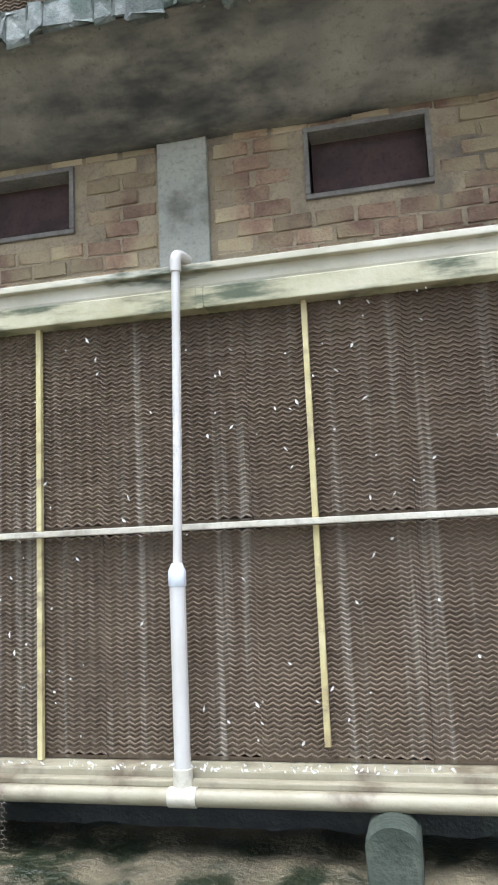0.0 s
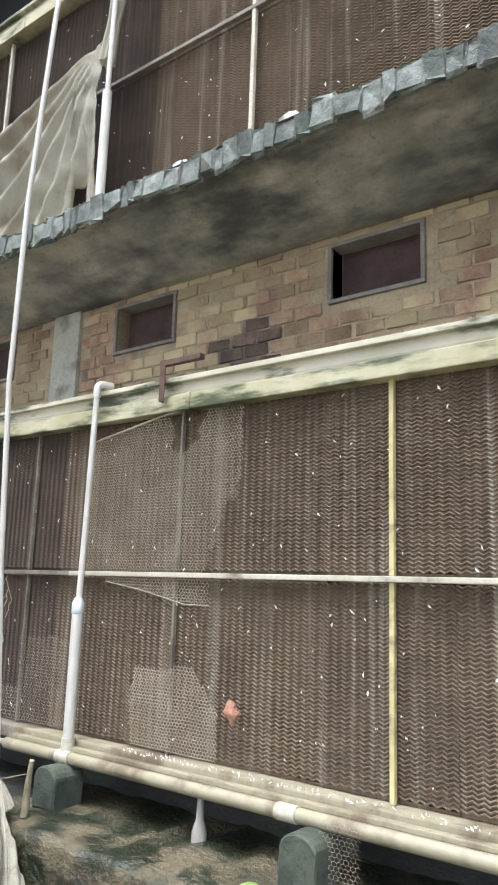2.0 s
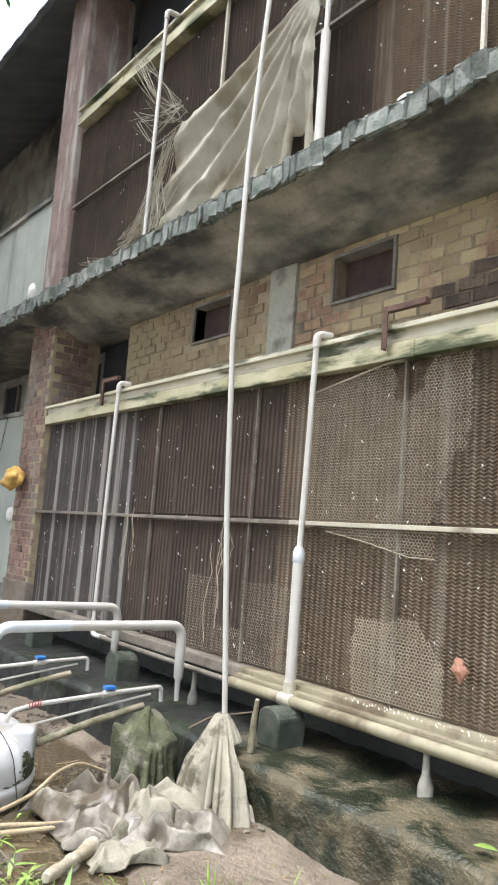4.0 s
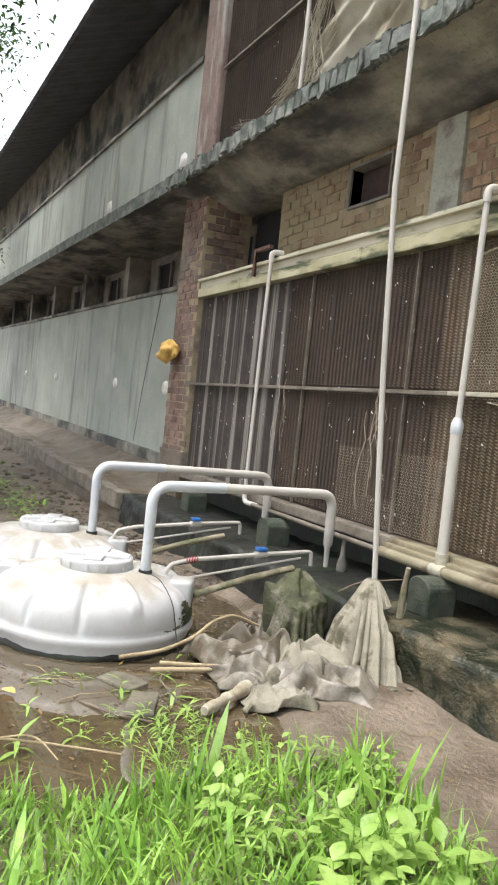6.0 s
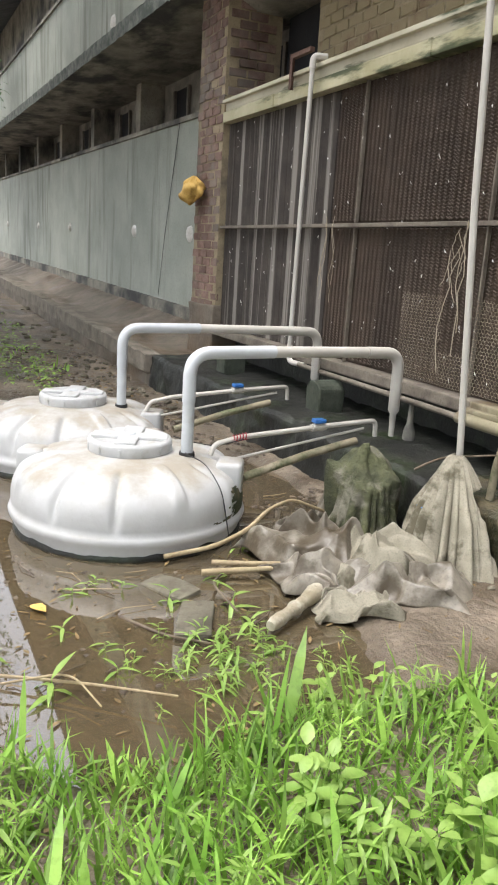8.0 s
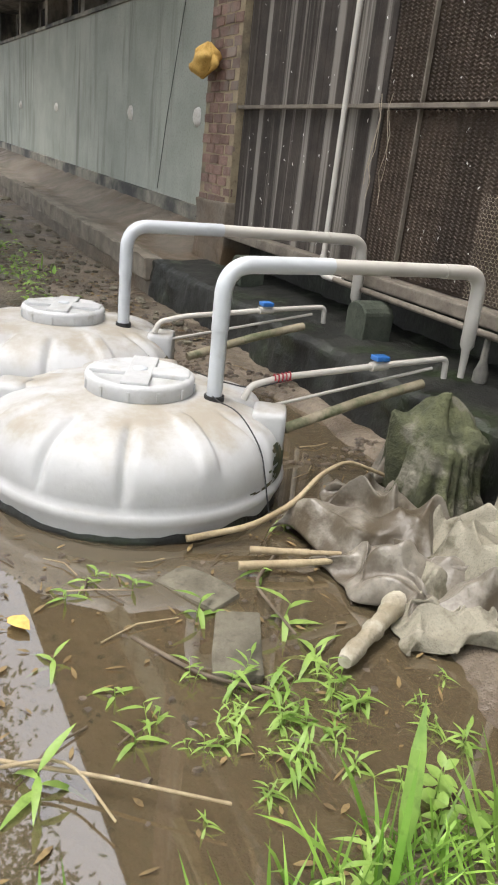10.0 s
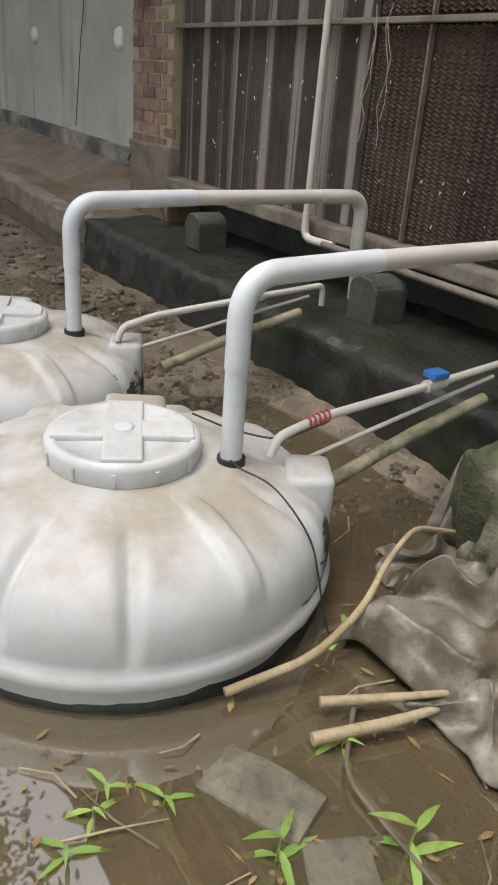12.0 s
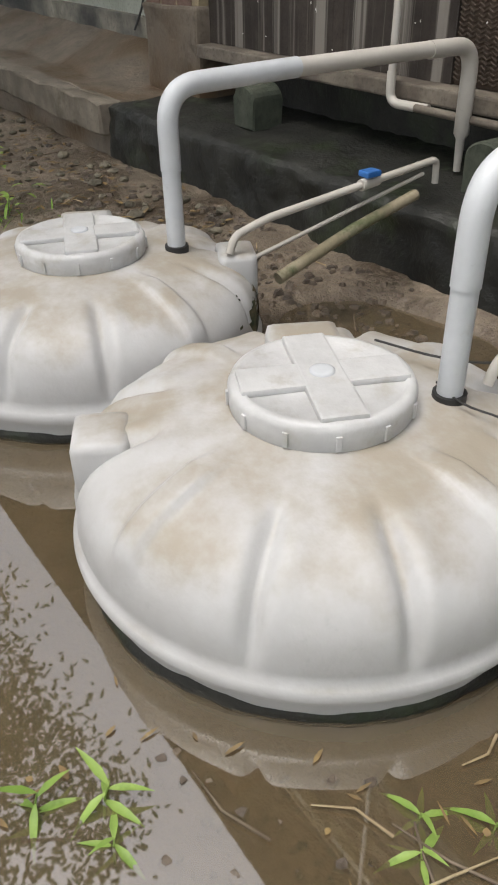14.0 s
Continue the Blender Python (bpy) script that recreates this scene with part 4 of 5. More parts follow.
def rag_skirt(u, v):
    x = -3.05 + 0.2 * u + 0.02 * math.sin(9 * u) * v
    return x, -0.74 - 0.1 * v + 0.03 * math.sin(14 * u), 0.22 * (1 - v) + 0.03


tagged(sheet("torn_rag", 24, 10, rag_skirt, M_TARP, thick=0.004), "torn grey rag hanging beside the mossy sack", "rag")


def tarp(cx, cy, sx, sy, turn, seed, h, mat, label):
    c, s = math.cos(radians(turn)), math.sin(radians(turn))

    def at(u, v):
        a, b = (u - 0.5) * sx, (v - 0.5) * sy
        a += 0.06 * nz(u, v, seed, 3)
        b += 0.08 * nz(u, v, seed + 9, 3)
        x, y = cx + a * c - b * s, cy + a * s + b * c
        edge = min(1, 6 * min(u, v, 1 - u, 1 - v))
        p, q = u * 0.8 + v * 0.6, v * 0.8 - u * 0.6
        warp = 0.35 * nz(u, v, seed + 1, 2.4)
        long_fold = 0.5 + 0.5 * math.sin(13 * q + 11 * warp + seed)
        crease = 1 - min(1.0, 5 * abs(nz(p * 2.6 - warp, q * 2.1, seed + 5, 1.0)))
        swell = 0.5 + 0.5 * nz(u, v, seed + 4, 2.6)
        z = 0.02 + 1.3 * h * (0.15 + 0.85 * edge) * (0.4 * swell + 0.3 * long_fold * (0.4 + swell) + 0.16 * crease + 0.1 * nz(u, v, seed + 2, 6))
        return x, min(y, -0.58), z + ground_z(x, y) * 0.5

    return tagged(sheet("tarp", 84, 70, at, mat, thick=0.004), label, "tarp")


tarp(-2.6, -1.1, 0.52, 0.46, 20, 3, 0.2, M_TARP, "crumpled muddy grey tarp on the ground")
tarp(-2.32, -0.95, 0.5, 0.42, -30, 8, 0.22, M_CLOTH, "crumpled beige sack cloth lying in mud")
tarp(-2.12, -0.98, 0.5, 0.3, 50, 14, 0.15, M_TARP, "flattened muddy cloth piece")
tarp(-2.83, -0.92, 0.42, 0.24, 60, 21, 0.1, M_TARP, "flat torn strip of dirty plastic sheet")
tarp(-2.36, -1.2, 0.42, 0.3, 10, 31, 0.14, M_TARP, "folded muddy plastic scrap")
tarp(-2.1, -1.2, 0.3, 0.2, 70, 44, 0.08, M_CLOTH, "flat beige cloth scrap in the mud")


def stick(points, r, label, mat=M_STICK, name="stick"):
    smooth = rounded(points, 0.06, 4)
    rs = [r * (1 - 0.35 * i / (len(smooth) - 1)) * (1 + 0.1 * nz(i, r * 50, 1, 0.7)) for i in range(len(smooth))]
    return tagged(part(name, tube(smooth, rs, 8), mat), label, "stick")


stick([(-2.74, -1.71, 0.03), (-2.715, -1.5, 0.06), (-2.76, -1.33, 0.1), (-2.83, -1.2, 0.16), (-2.9, -1.05, 0.17), (-2.94, -0.78, 0.05)], 0.011, "pale bent branch leaning against the tank")
stick([(-2.55, -1.62, 0.03), (-2.5, -1.45, 0.04), (-2.47, -1.22, 0.04)], 0.014, "pale straight stick in the mud")
stick([(-2.62, -1.55, 0.035), (-2.55, -1.40, 0.04), (-2.5, -1.3, 0.05)], 0.012, "pale short stick in the mud")
stick([(-2.62, -1.45, 0.02), (-2.45, -1.62, 0.03), (-2.2, -1.62, 0.03)], 0.006, "thin dark twig in the puddle", M_BARK)
stick([(-2.35, -2.0, 0.0), (-2.15, -1.9, 0.012), (-2.05, -1.78, 0.015)], 0.006, "thin dark twig in the puddle", M_BARK)
stick([(-2.1, -2.5, 0.02), (-1.9, -2.2, 0.04), (-1.75, -2.0, 0.05)], 0.005, "dry brown twig at the grass edge")
stick([(-2.0, -2.45, 0.03), (-1.95, -2.25, 0.06), (-1.8, -2.2, 0.03)], 0.004, "dry brown twig at the grass edge")
stick([(-2.62, -0.6, 0.36), (-2.58, -0.5, 0.42), (-2.3, -0.45, 0.5)], 0.006, "thin grey twig beside the pole", M_BARK)
stick([(-2.33, -0.42, 0.30), (-2.32, -0.42, 0.46), (-2.29, -0.43, 0.56)], 0.018, "short upright bamboo stub on the ledge", M_BAMBOO)

pts, rads = [], []
for i in range(40):
    t = i / 39
    pts.append((-2.37 + 0.31 * t, -1.14 - 0.40 * t + 0.03 * math.sin(4 * t), 0.055 - 0.02 * t))
    rads.append((0.032 - 0.012 * t) * (1 + 0.16 * abs(math.sin(i * 1.05)) + 0.4 * nz(i, 2, 1, 0.31)))
tagged(part("root_log", tube(pts, rads, 14), M_FOAM), "pale ringed stem lying across the mud", "log")


def brick_stone(x, y, z, a, sx, sy, lab):
    b = box(-sx, -sy, -0.02, sx, sy, 0.024, 0.008)
    bmesh.ops.subdivide_edges(b, edges=b.edges[:], cuts=2, use_grid_fill=True)
    for v in b.verts:
        v.co += Vector((1, 1, 1)) * 0.006 * nz(v.co.x + x, v.co.y, v.co.z, 18)
    ob = part("loose_brick", b, M_STONE)
    ob.location, ob.rotation_euler = (x, y, z), (radians(3), radians(-2), radians(a))
    tagged(ob, lab, "brick", group="bricks in the puddle")


brick_stone(-2.51, -1.76, -0.012, 25, 0.11, 0.06, "grey brick half sunk in the puddle")
brick_stone(-2.24, -1.76, -0.01, -25, 0.14, 0.06, "flat muddy brick lying in the puddle")


def rubble():
    rng = random.Random(12)
    meshes = []
    for k in range(7):
        b = bmesh.new()
        bmesh.ops.create_icosphere(b, subdivisions=2, radius=1)
        for v in b.verts:
            c = v.co
            v.co = Vector((c.x, c.y * 0.8, c.z * 0.5)) * (1 + 0.4 * nz(c.x, c.y, c.z + k * 5, 1.4))
        d = bpy.data.meshes.new("stone")
        b.to_mesh(d)
        b.free()
        d.materials.append(M_STONE)
        meshes.append(d)
    spots = [((-8.8, -5.0), (-1.5, -0.62), 150, 0.012, 0.045), ((-3.0, -1.9), (-1.3, -0.6), 60, 0.006, 0.022), ((-3.2, -1.9), (-2.4, -1.5), 50, 0.005, 0.018), ((-14, -9), (-1.8, -0.6), 40, 0.03, 0.08)]
    for xs, ys, n, r0, r1 in spots:
        for _ in range(n):
            x, y, r = rng.uniform(*xs), rng.uniform(*ys), rng.uniform(r0, r1) * rng.uniform(0.6, 1)
            if any(math.hypot(x - c[0], y - c[1]) < 0.6 for c in TANKS):
                continue
            ob = new("stone", rng.choice(meshes))
            ob.location = (x, y, ground_z(x, y) + r * 0.25)
            ob.scale, ob.rotation_euler = (r, r, r), (0, 0, rng.uniform(0, 6))
            tagged(ob, "small muddy stone lying on wet ground", "stone", group="rubble on the mud")


rubble()


# ---- cables, ties and marks ----
def cable(points, r, label, mat=M_BLACK, name="cable"):
    return tagged(part(name, tube(rounded(points, 0.05, 4), r, 6), mat), label, "cable")


cable([(-3.19, -1.47, 0.352), (-3.1, -1.5, 0.352), (-3.0, -1.45, 0.342), (-2.92, -1.43, 0.295), (-2.875, -1.41, 0.24), (-2.85, -1.4, 0.16), (-2.83, -1.39, 0.07), (-2.81, -1.38, 0.01)], 0.0025, "thin black cable over the tank")
cable([(-3.4, -1.45, 0.36), (-3.25, -1.42, 0.37), (-3.14, -1.34, 0.37), (-3.13, -1.2, 0.40)], 0.003, "thin dark cable along the feed pipe")
for x in (-3.145,):
    tagged(part("red_tie", tube([(x + 0.016 * math.cos(a * 5), -1.25 + 0.012 * a, 0.4 + 0.004 * a * 0.5 + 0.016 * math.sin(a * 5)) for a in np.linspace(0, 6, 50)], 0.003, 5), M_RED), "red string wound round the feed pipe", "string")
cable([(-7.25, 0.28, 2.6), (-7.4, 0.275, 1.6), (-7.6, 0.27, 0.7), (-7.62, 0.2, 0.55)], 0.008, "dark wire down the plaster wall")
cable([(-8.4, 0.28, 2.6), (-8.8, 0.28, 1.4), (-8.95, 0.27, 0.7)], 0.004, "thin wire down the plaster wall")

for x, r in ((-8.0, 0.085), (-10.1, 0.075), (-14.1, 0.07), (-17.3, 0.07), (-22, 0.07)):
    z = 1.39 + lift(x)
    bm = lathe([(r, 0), (r * 0.9, 0.02), (r * 0.5, 0.035), (r * 0.2, 0.036)], 14, lambda q, h, a, x=x: (q * (1 + 0.25 * nz(math.cos(a), math.sin(a), x, 1.8)), h))
    ob = part("plaster_lump", bm, M_FEATHER)
    ob.matrix_world = Matrix.Translation((x, 0.3, z)) @ Matrix.Rotation(radians(90), 4, "X")
    tagged(ob, "pale cement lump plugging a hole in the wall", "plug", group="plugs along the wall")
for x in (-10.2, -7.3):
    bm = lathe([(0.1, 0), (0.08, 0.02), (0.03, 0.03)], 12, lambda q, h, a, x=x: (q * (1 + 0.3 * nz(math.cos(a), math.sin(a), x, 1.8)), h))
    ob = part("plaster_lump", bm, M_FEATHER)
    ob.matrix_world = Matrix.Translation((x, 0.0, 3.85 + lift(x))) @ Matrix.Rotation(radians(90), 4, "X")
    tagged(ob, "pale cement lump on the upper wall", "plug", group="plugs along the wall")


def rag_y(u, v):
    a = 2 * math.pi * u
    r = 0.135 * math.sin(math.pi * min(1, v * 0.95 + 0.04)) * (1 + 0.75 * nz(math.cos(a), math.sin(a), v * 2, 1.6) + 0.2 * nz(math.cos(a) * 3, math.sin(a) * 3, v * 5, 2))
    return -6.72 + 1.1 * r * math.cos(a) - 0.08 * v, -0.16 + 0.6 * r * math.sin(a), 1.88 - 0.24 * v


tagged(sheet("yellow_rag", 20, 16, rag_y, M_YCLOTH, thick=0.006), "crumpled yellow-orange rag caught on the pillar", "rag")


def rag_b(u, v):
    a = 2 * math.pi * u
    r = 0.03 * math.sin(math.pi * min(1, v + 0.12)) * (1 + 0.9 * nz(math.cos(a), math.sin(a), v * 3, 2))
    return -1.39 + r * math.cos(a) + 0.02 * v, -0.06 + 0.6 * r * math.sin(a), 0.9 - 0.13 * v


tagged(sheet("brown_scrap", 18, 10, rag_b, M_FLESH), "reddish-brown scrap caught in the net", "scrap")


def bracket(x, z):
    b = thing("angle_bracket", "rusty angle-iron bracket at the gutter", "bracket", (x, -0.11, z))
    part("upright", box(-0.018, -0.005, -0.2, 0.018, 0.0, 0.02), M_IRON, b)
    part("upright_flange", box(-0.018, 0.0, -0.2, -0.013, 0.03, 0.02), M_IRON, b)
    part("arm", box(0.0, -0.004, -0.008, 0.26, 0.03, 0.02), M_IRON, b)


bracket(-1.88, 2.535)
bracket(-5.05, 2.55)


# ---- netting over the pads ----
def net(name, x0, x1, z0, z1, cell, inside, label, y=-0.04, wave=0.012, wide=0.0022, seed=1):
    """Hexagonal mesh of thin threads where inside(x, z) holds."""
    verts, faces = [], []

    def thread(p, q):
        d = (q - p).normalized()
        n = Vector((-d.z, 0, d.x)) * wide / 2
        k = len(verts)
        verts.extend((tuple(p + n), tuple(p - n), tuple(q - n), tuple(q + n)))
        faces.append((k, k + 1, k + 2, k + 3))

    def at(x, z):
        return Vector((x + 0.004 * nz(x, z, seed, 12), y + wave * nz(x, z, seed, 3), z + 0.006 * nz(x, z, seed + 5, 6)))

    nx, nzc = int((x1 - x0) / cell), int((z1 - z0) / (cell * 0.75))
    for j in range(nzc):
        for i in range(nx):
            x = x0 + (i + 0.5 * (j % 2)) * cell
            z = z0 + j * cell * 0.75
            if inside(x, z):
                t, l, r, b = at(x, z + cell * 0.25), at(x - cell / 2, z), at(x + cell / 2, z), at(x, z - 0.0)
                thread(t, l)
                thread(t, r)
                thread(t, at(x, z + cell * 0.75))
    return tagged(from_lists(name, verts, faces, M_NET), label, "net", kind="stuff")


net("net_upper", -2.46, -1.1, 1.46, 2.3, 0.02, lambda x, z: z < 2.18 + (x + 2.46) * 0.16 and 0.95 - (x + 2.46) * 0.8 + 0.75 * nz(x * 3.2, z * 1.1, 2, 1.3) + 0.12 * nz(x, z, 7, 14) > 0.22, "pale torn plastic netting over the pads", wide=0.002)
net("net_flap", -2.3, -1.55, 1.26, 1.45, 0.02, lambda x, z: z > 1.41 - (x + 2.3) * 0.17 and x < -1.56, "torn flap of netting below the rail")
net("net_lower", -2.07, -1.45, 0.62, 1.03, 0.02, lambda x, z: z < 0.98 + 0.05 * math.exp(-((x + 1.68) / 0.1) ** 2) - max(0, x + 1.65) * 0.9 and x > -2.05 + 0.03 * nz(x, z, 0, 9), "pale bunched netting at the foot of the pads", wave=0.02, wide=0.0034)
net("net_low_left", -3.6, -2.5, 0.62, 1.12, 0.024, lambda x, z: z < 1.08 + 0.04 * nz(x, z, 4, 4) and (x < -3.25 + 0.05 * nz(x, z, 2, 7) or x > -3.0 or z < 0.8), "brown netting sagging over the pads", wide=0.0016)
net("net_stub", -0.82, -0.62, 0.3, 0.55, 0.02, lambda x, z: z > 0.32 + 0.1 * abs(nz(x, z, 1, 9)), "scrap of netting hanging by the stub", y=-0.2, wide=0.001)
tagged(part("net_hem", tube([(-2.46, -0.05, 2.18), (-2.2, -0.052, 2.225), (-1.95, -0.05, 2.27), (-1.7, -0.05, 2.3)], 0.005, 6), M_NET), "rolled hem of the torn netting", "net")
tagged(part("net_hem", tube([(-2.28, -0.05, 1.41), (-2.0, -0.055, 1.37), (-1.7, -0.055, 1.31), (-1.55, -0.05, 1.31)], 0.003, 6), M_NET), "hem of the torn netting flap", "net")


def feathers():
    """Small feathers and specks stuck to the nets and pads."""
    rng = random.Random(31)
    verts, faces = [], []

    def flake(c, l, w, a, ny=0.0):
        k = len(verts)
        dx, dz = math.cos(a) * l, math.sin(a) * l
        px, pz = -math.sin(a) * w, math.cos(a) * w
        verts.extend(((c[0] - dx, c[1], c[2] - dz), (c[0] - px, c[1] - 0.004, c[2] - pz), (c[0] + dx, c[1] - 0.002, c[2] + dz), (c[0] + px, c[1] - 0.004, c[2] + pz)))
        faces.append((k, k + 1, k + 2, k + 3))

    for _ in range(420):
        flake((rng.uniform(-6.2, 2.8), -0.02 - 0.02 * rng.random(), rng.uniform(0.62, 2.28)), rng.uniform(0.003, 0.015), rng.uniform(0.002, 0.006), rng.uniform(0.5, 2.6))
    for _ in range(260):
        flake((rng.uniform(-5.8, 2.8), -0.02, 3.7 + 1.6 * rng.random() ** 1.8), rng.uniform(0.003, 0.016), rng.uniform(0.002, 0.007), rng.uniform(0, 3))
    for _ in range(260):
        x = rng.uniform(-2.0, 2.5)
        flake((x, -0.115 - 0.02 * rng.random(), 0.605 + 0.02 * rng.random()), rng.uniform(0.003, 0.012), rng.uniform(0.002, 0.006), rng.uniform(0, 3))
    tagged(from_lists("feathers", verts, faces, M_FEATHER), "small white feathers stuck on the pads", "feathers", kind="stuff")


feathers()


def clods():
    rng = random.Random(77)
    for i in range(22):
        x = rng.uniform(-2.0, 0.6)
        b = bmesh.new()
        bmesh.ops.create_icosphere(b, subdivisions=2, radius=1)
        s = rng.uniform(0.015, 0.05)
        for v in b.verts:
            c = v.co
            v.co = Vector((c.x * 1.2, c.y * 0.7, c.z)) * s * (1 + 0.45 * nz(c.x, c.y, c.z + i, 1.5))
        ob = part("debris_lump", b, M_PALE if i % 3 else M_FEATHER)
        ob.location = (x, -0.26 + 0.1 * rng.random(), 3.50 + s * 0.5)
        tagged(ob, "pale lump of debris on the slab edge", "debris", group="debris on the slab")


clods()


# ---- torn shade cloth on the upper storey ----
def cloth_at(u, v):
    zt = 4.46 + 0.16 * u ** 3
    zb = 3.56 + 0.08 * abs(nz(u * 9, 1, 1, 1)) + (0.2 if 0.86 < u < 0.93 else 0.0)
    x = -4.08 + 1.66 * u - 0.16 * (1 - v) * (1 - u) + 0.03 * nz(u, v * 4, 8, 2)
    far = min(1.0, math.hypot((1 - u) * 1.6, 1 - v))
    ang = math.atan2(1 - v + 0.02, (1 - u) * 1.6 + 0.02)
    k = 8.5 * ang + 0.7 * nz(u, v, 3, 1.6)
    fold = 0.06 * (abs((k % 2) - 1) - 0.5) * (0.25 + far) + 0.016 * abs(nz(u * 2, v, 1, 4)) + 0.006 * nz(u, v, 6, 13) + 0.05 * math.sin(3 * u + 2 * v)
    return x, -0.2 + fold, zb + (zt - zb) * v + 0.015 * nz(u, v, 4, 9)


tagged(sheet("shade_cloth", 120, 50, cloth_at, M_NETCLOTH, thick=0.003), "torn beige shade cloth hanging before the upper pads", "cloth")


def knot_at(u, v):
    a = 2 * math.pi * u
    r = 0.03 + 0.05 * abs(v - 0.3) + 0.012 * math.sin(6 * a)
    return -2.42 + 0.14 * v + r * math.cos(a), -0.2 + r * math.sin(a), 4.5 + 0.85 * v


tagged(sheet("gathered_cloth", 30, 16, knot_at, M_NETCLOTH), "gathered beige cloth tied to the upper pipe", "cloth")


def threads():
    rng = random.Random(6)
    bm = bmesh.new()
    ends = [((-4.04, -0.2, 4.49), (-4.98, -0.12, 5.38), 8), ((-4.04, -0.2, 4.49), (-4.72, -0.2, 4.72), 7), ((-4.1, -0.2, 4.3), (-4.5, -0.22, 3.55), 16), ((-4.05, -0.2, 3.9), (-4.7, -0.24, 3.55), 16), ((-4.3, -0.2, 4.1), (-4.1, -0.25, 3.55), 14), ((-4.72, -0.2, 3.55), (-5.4, -0.24, 3.54), 8)]
    for a, b, n in ends:
        for _ in range(2 * n):
            p = Vector(a) + Vector((rng.uniform(-1, 1), rng.uniform(-0.3, 0.3), rng.uniform(-1, 1))) * 0.1
            q = Vector(b) + Vector((rng.uniform(-1, 1), rng.uniform(-0.2, 0.2), rng.uniform(-0.3, 1))) * 0.14
            m = (p + q) / 2 + Vector((rng.uniform(-1, 1) * 0.12, rng.uniform(-1, 1) * 0.04, -0.08 + rng.uniform(-1, 1) * 0.1))
            tube([p, p * 0.5 + m * 0.5 + Vector((0, 0, -0.01)), m, m * 0.5 + q * 0.5, q], rng.choice((0.0012, 0.002, 0.003)), 4, bm)
    tagged(part("thread_tangle", bm, M_NETCLOTH), "tangle of frayed threads from the torn cloth", "threads", kind="stuff")


threads()


def vines(x, z, n, seed, length=0.5, y=-0.05):
    rng = random.Random(seed)
    bm = bmesh.new()
    for _ in range(n):
        a = Vector((x + rng.uniform(-0.06, 0.06), y, z + rng.uniform(0, 0.15)))
        p = [a]
        for k in range(6):
            p.append(p[-1] + Vector((rng.uniform(-0.035, 0.035), rng.uniform(-0.006, 0.004), -length / 6 * rng.uniform(0.6, 1.2))))
        tube(p, 0.002, 4, bm)
    tagged(part("dry_vine", bm, M_NET), "dry vine stems hanging on the pads", "vine")


vines(-4.47, 1.38, 5, 1)
vines(-2.52, 1.3, 3, 2, 0.5, -0.58)
vines(-3.2, 1.3, 4, 5, 0.25)


# ---- plants ----
def leaf_faces(verts, faces, base, direction, length, width, droop, side=None):
    """A pointed leaf of three quads and a tip, bent down along its length."""
    d = direction.normalized()
    s = (side or d.cross(Vector((0, 0, 1)))).normalized() if d.cross(Vector((0, 0, 1))).length > 1e-3 else Vector((1, 0, 0))
    k = len(verts)
    for t, w in ((0, 0.25), (0.3, 1.0), (0.65, 0.8), (1.0, 0.03)):
        c = base + d * length * t + Vector((0, 0, -droop * length * t * t))
        verts.extend((tuple(c - s * width * w / 2 + Vector((0, 0, 0.15 * width * w))), tuple(c + s * width * w / 2 + Vector((0, 0, 0.15 * width * w)))))
    for i in range(3):
        a = k + 2 * i
        faces.append((a, a + 1, a + 3, a + 2))


def grass(name, count, area, label, h0, h1, seed, w=0.006, dense=None):
    rng = random.Random(seed)
    verts, faces = [], []
    for _ in range(count):
        x, y = rng.uniform(*area[:2]), rng.uniform(*area[2:])
        if dense and not dense(x, y):
            continue
        h = rng.uniform(h0, h1) * (0.8 + 0.5 * nz(x, y, seed, 2.0))
        a = rng.uniform(0, 6.28)
        lean = rng.uniform(0.15, 0.9)
        d = Vector((math.cos(a) * lean, math.sin(a) * lean, 1))
        ww = w * rng.uniform(0.6, 1.6) * (2.2 if rng.random() < 0.08 else 1)
        leaf_faces(verts, faces, Vector((x, y, ground_z(x, y) - 0.01)), d, h, ww, rng.uniform(0.1, 0.75))
    return tagged(from_lists(name, verts, faces, M_GRASS), label, "grass", kind="stuff")


def meadow(x, y):
    edge = -1.58 + 0.12 * nz(x, y, 1, 2.5) + 0.12 * max(0, y + 1.5)
    return x > edge and y < -1.2 - 0.15 * max(0, x + 1.2) + 0.12 * nz(x, y, 3, 3) and nz(x, y, 8, 1.6) > -0.6


grass("grass_meadow", 17000, (-1.9, 0.7, -3.9, -0.8), "bright green long grass at the puddle's edge", 0.1, 0.32, 3, 0.0062, meadow)
grass("grass_broad", 520, (-1.7, 0.4, -3.2, -1.0), "broad bright green arching grass blades", 0.2, 0.38, 13, 0.0105, meadow)
grass("grass_short", 8000, (-1.85, 0.9, -4.0, -0.85), "short green grass under the taller blades", 0.04, 0.12, 5, 0.005, lambda x, y: meadow(x + 0.03, y))
grass("grass_sparse", 500, (-1.9, 0.2, -1.5, -0.9), "thin short grass on the mud bank", 0.03, 0.1, 6, 0.0035, lambda x, y: nz(x, y, 3, 2.2) > 0.1)
grass("grass_far_patch", 3500, (-16, -5.6, -3.2, -0.9), "patchy green grass on the far mud", 0.05, 0.2, 8, 0.010, lambda x, y: y < -1.35 + 0.4 * nz(x, y, 5, 1.0) - 0.1 * (x + 6) * 0.1 and nz(x, y, 6, 1.1) > -0.05)


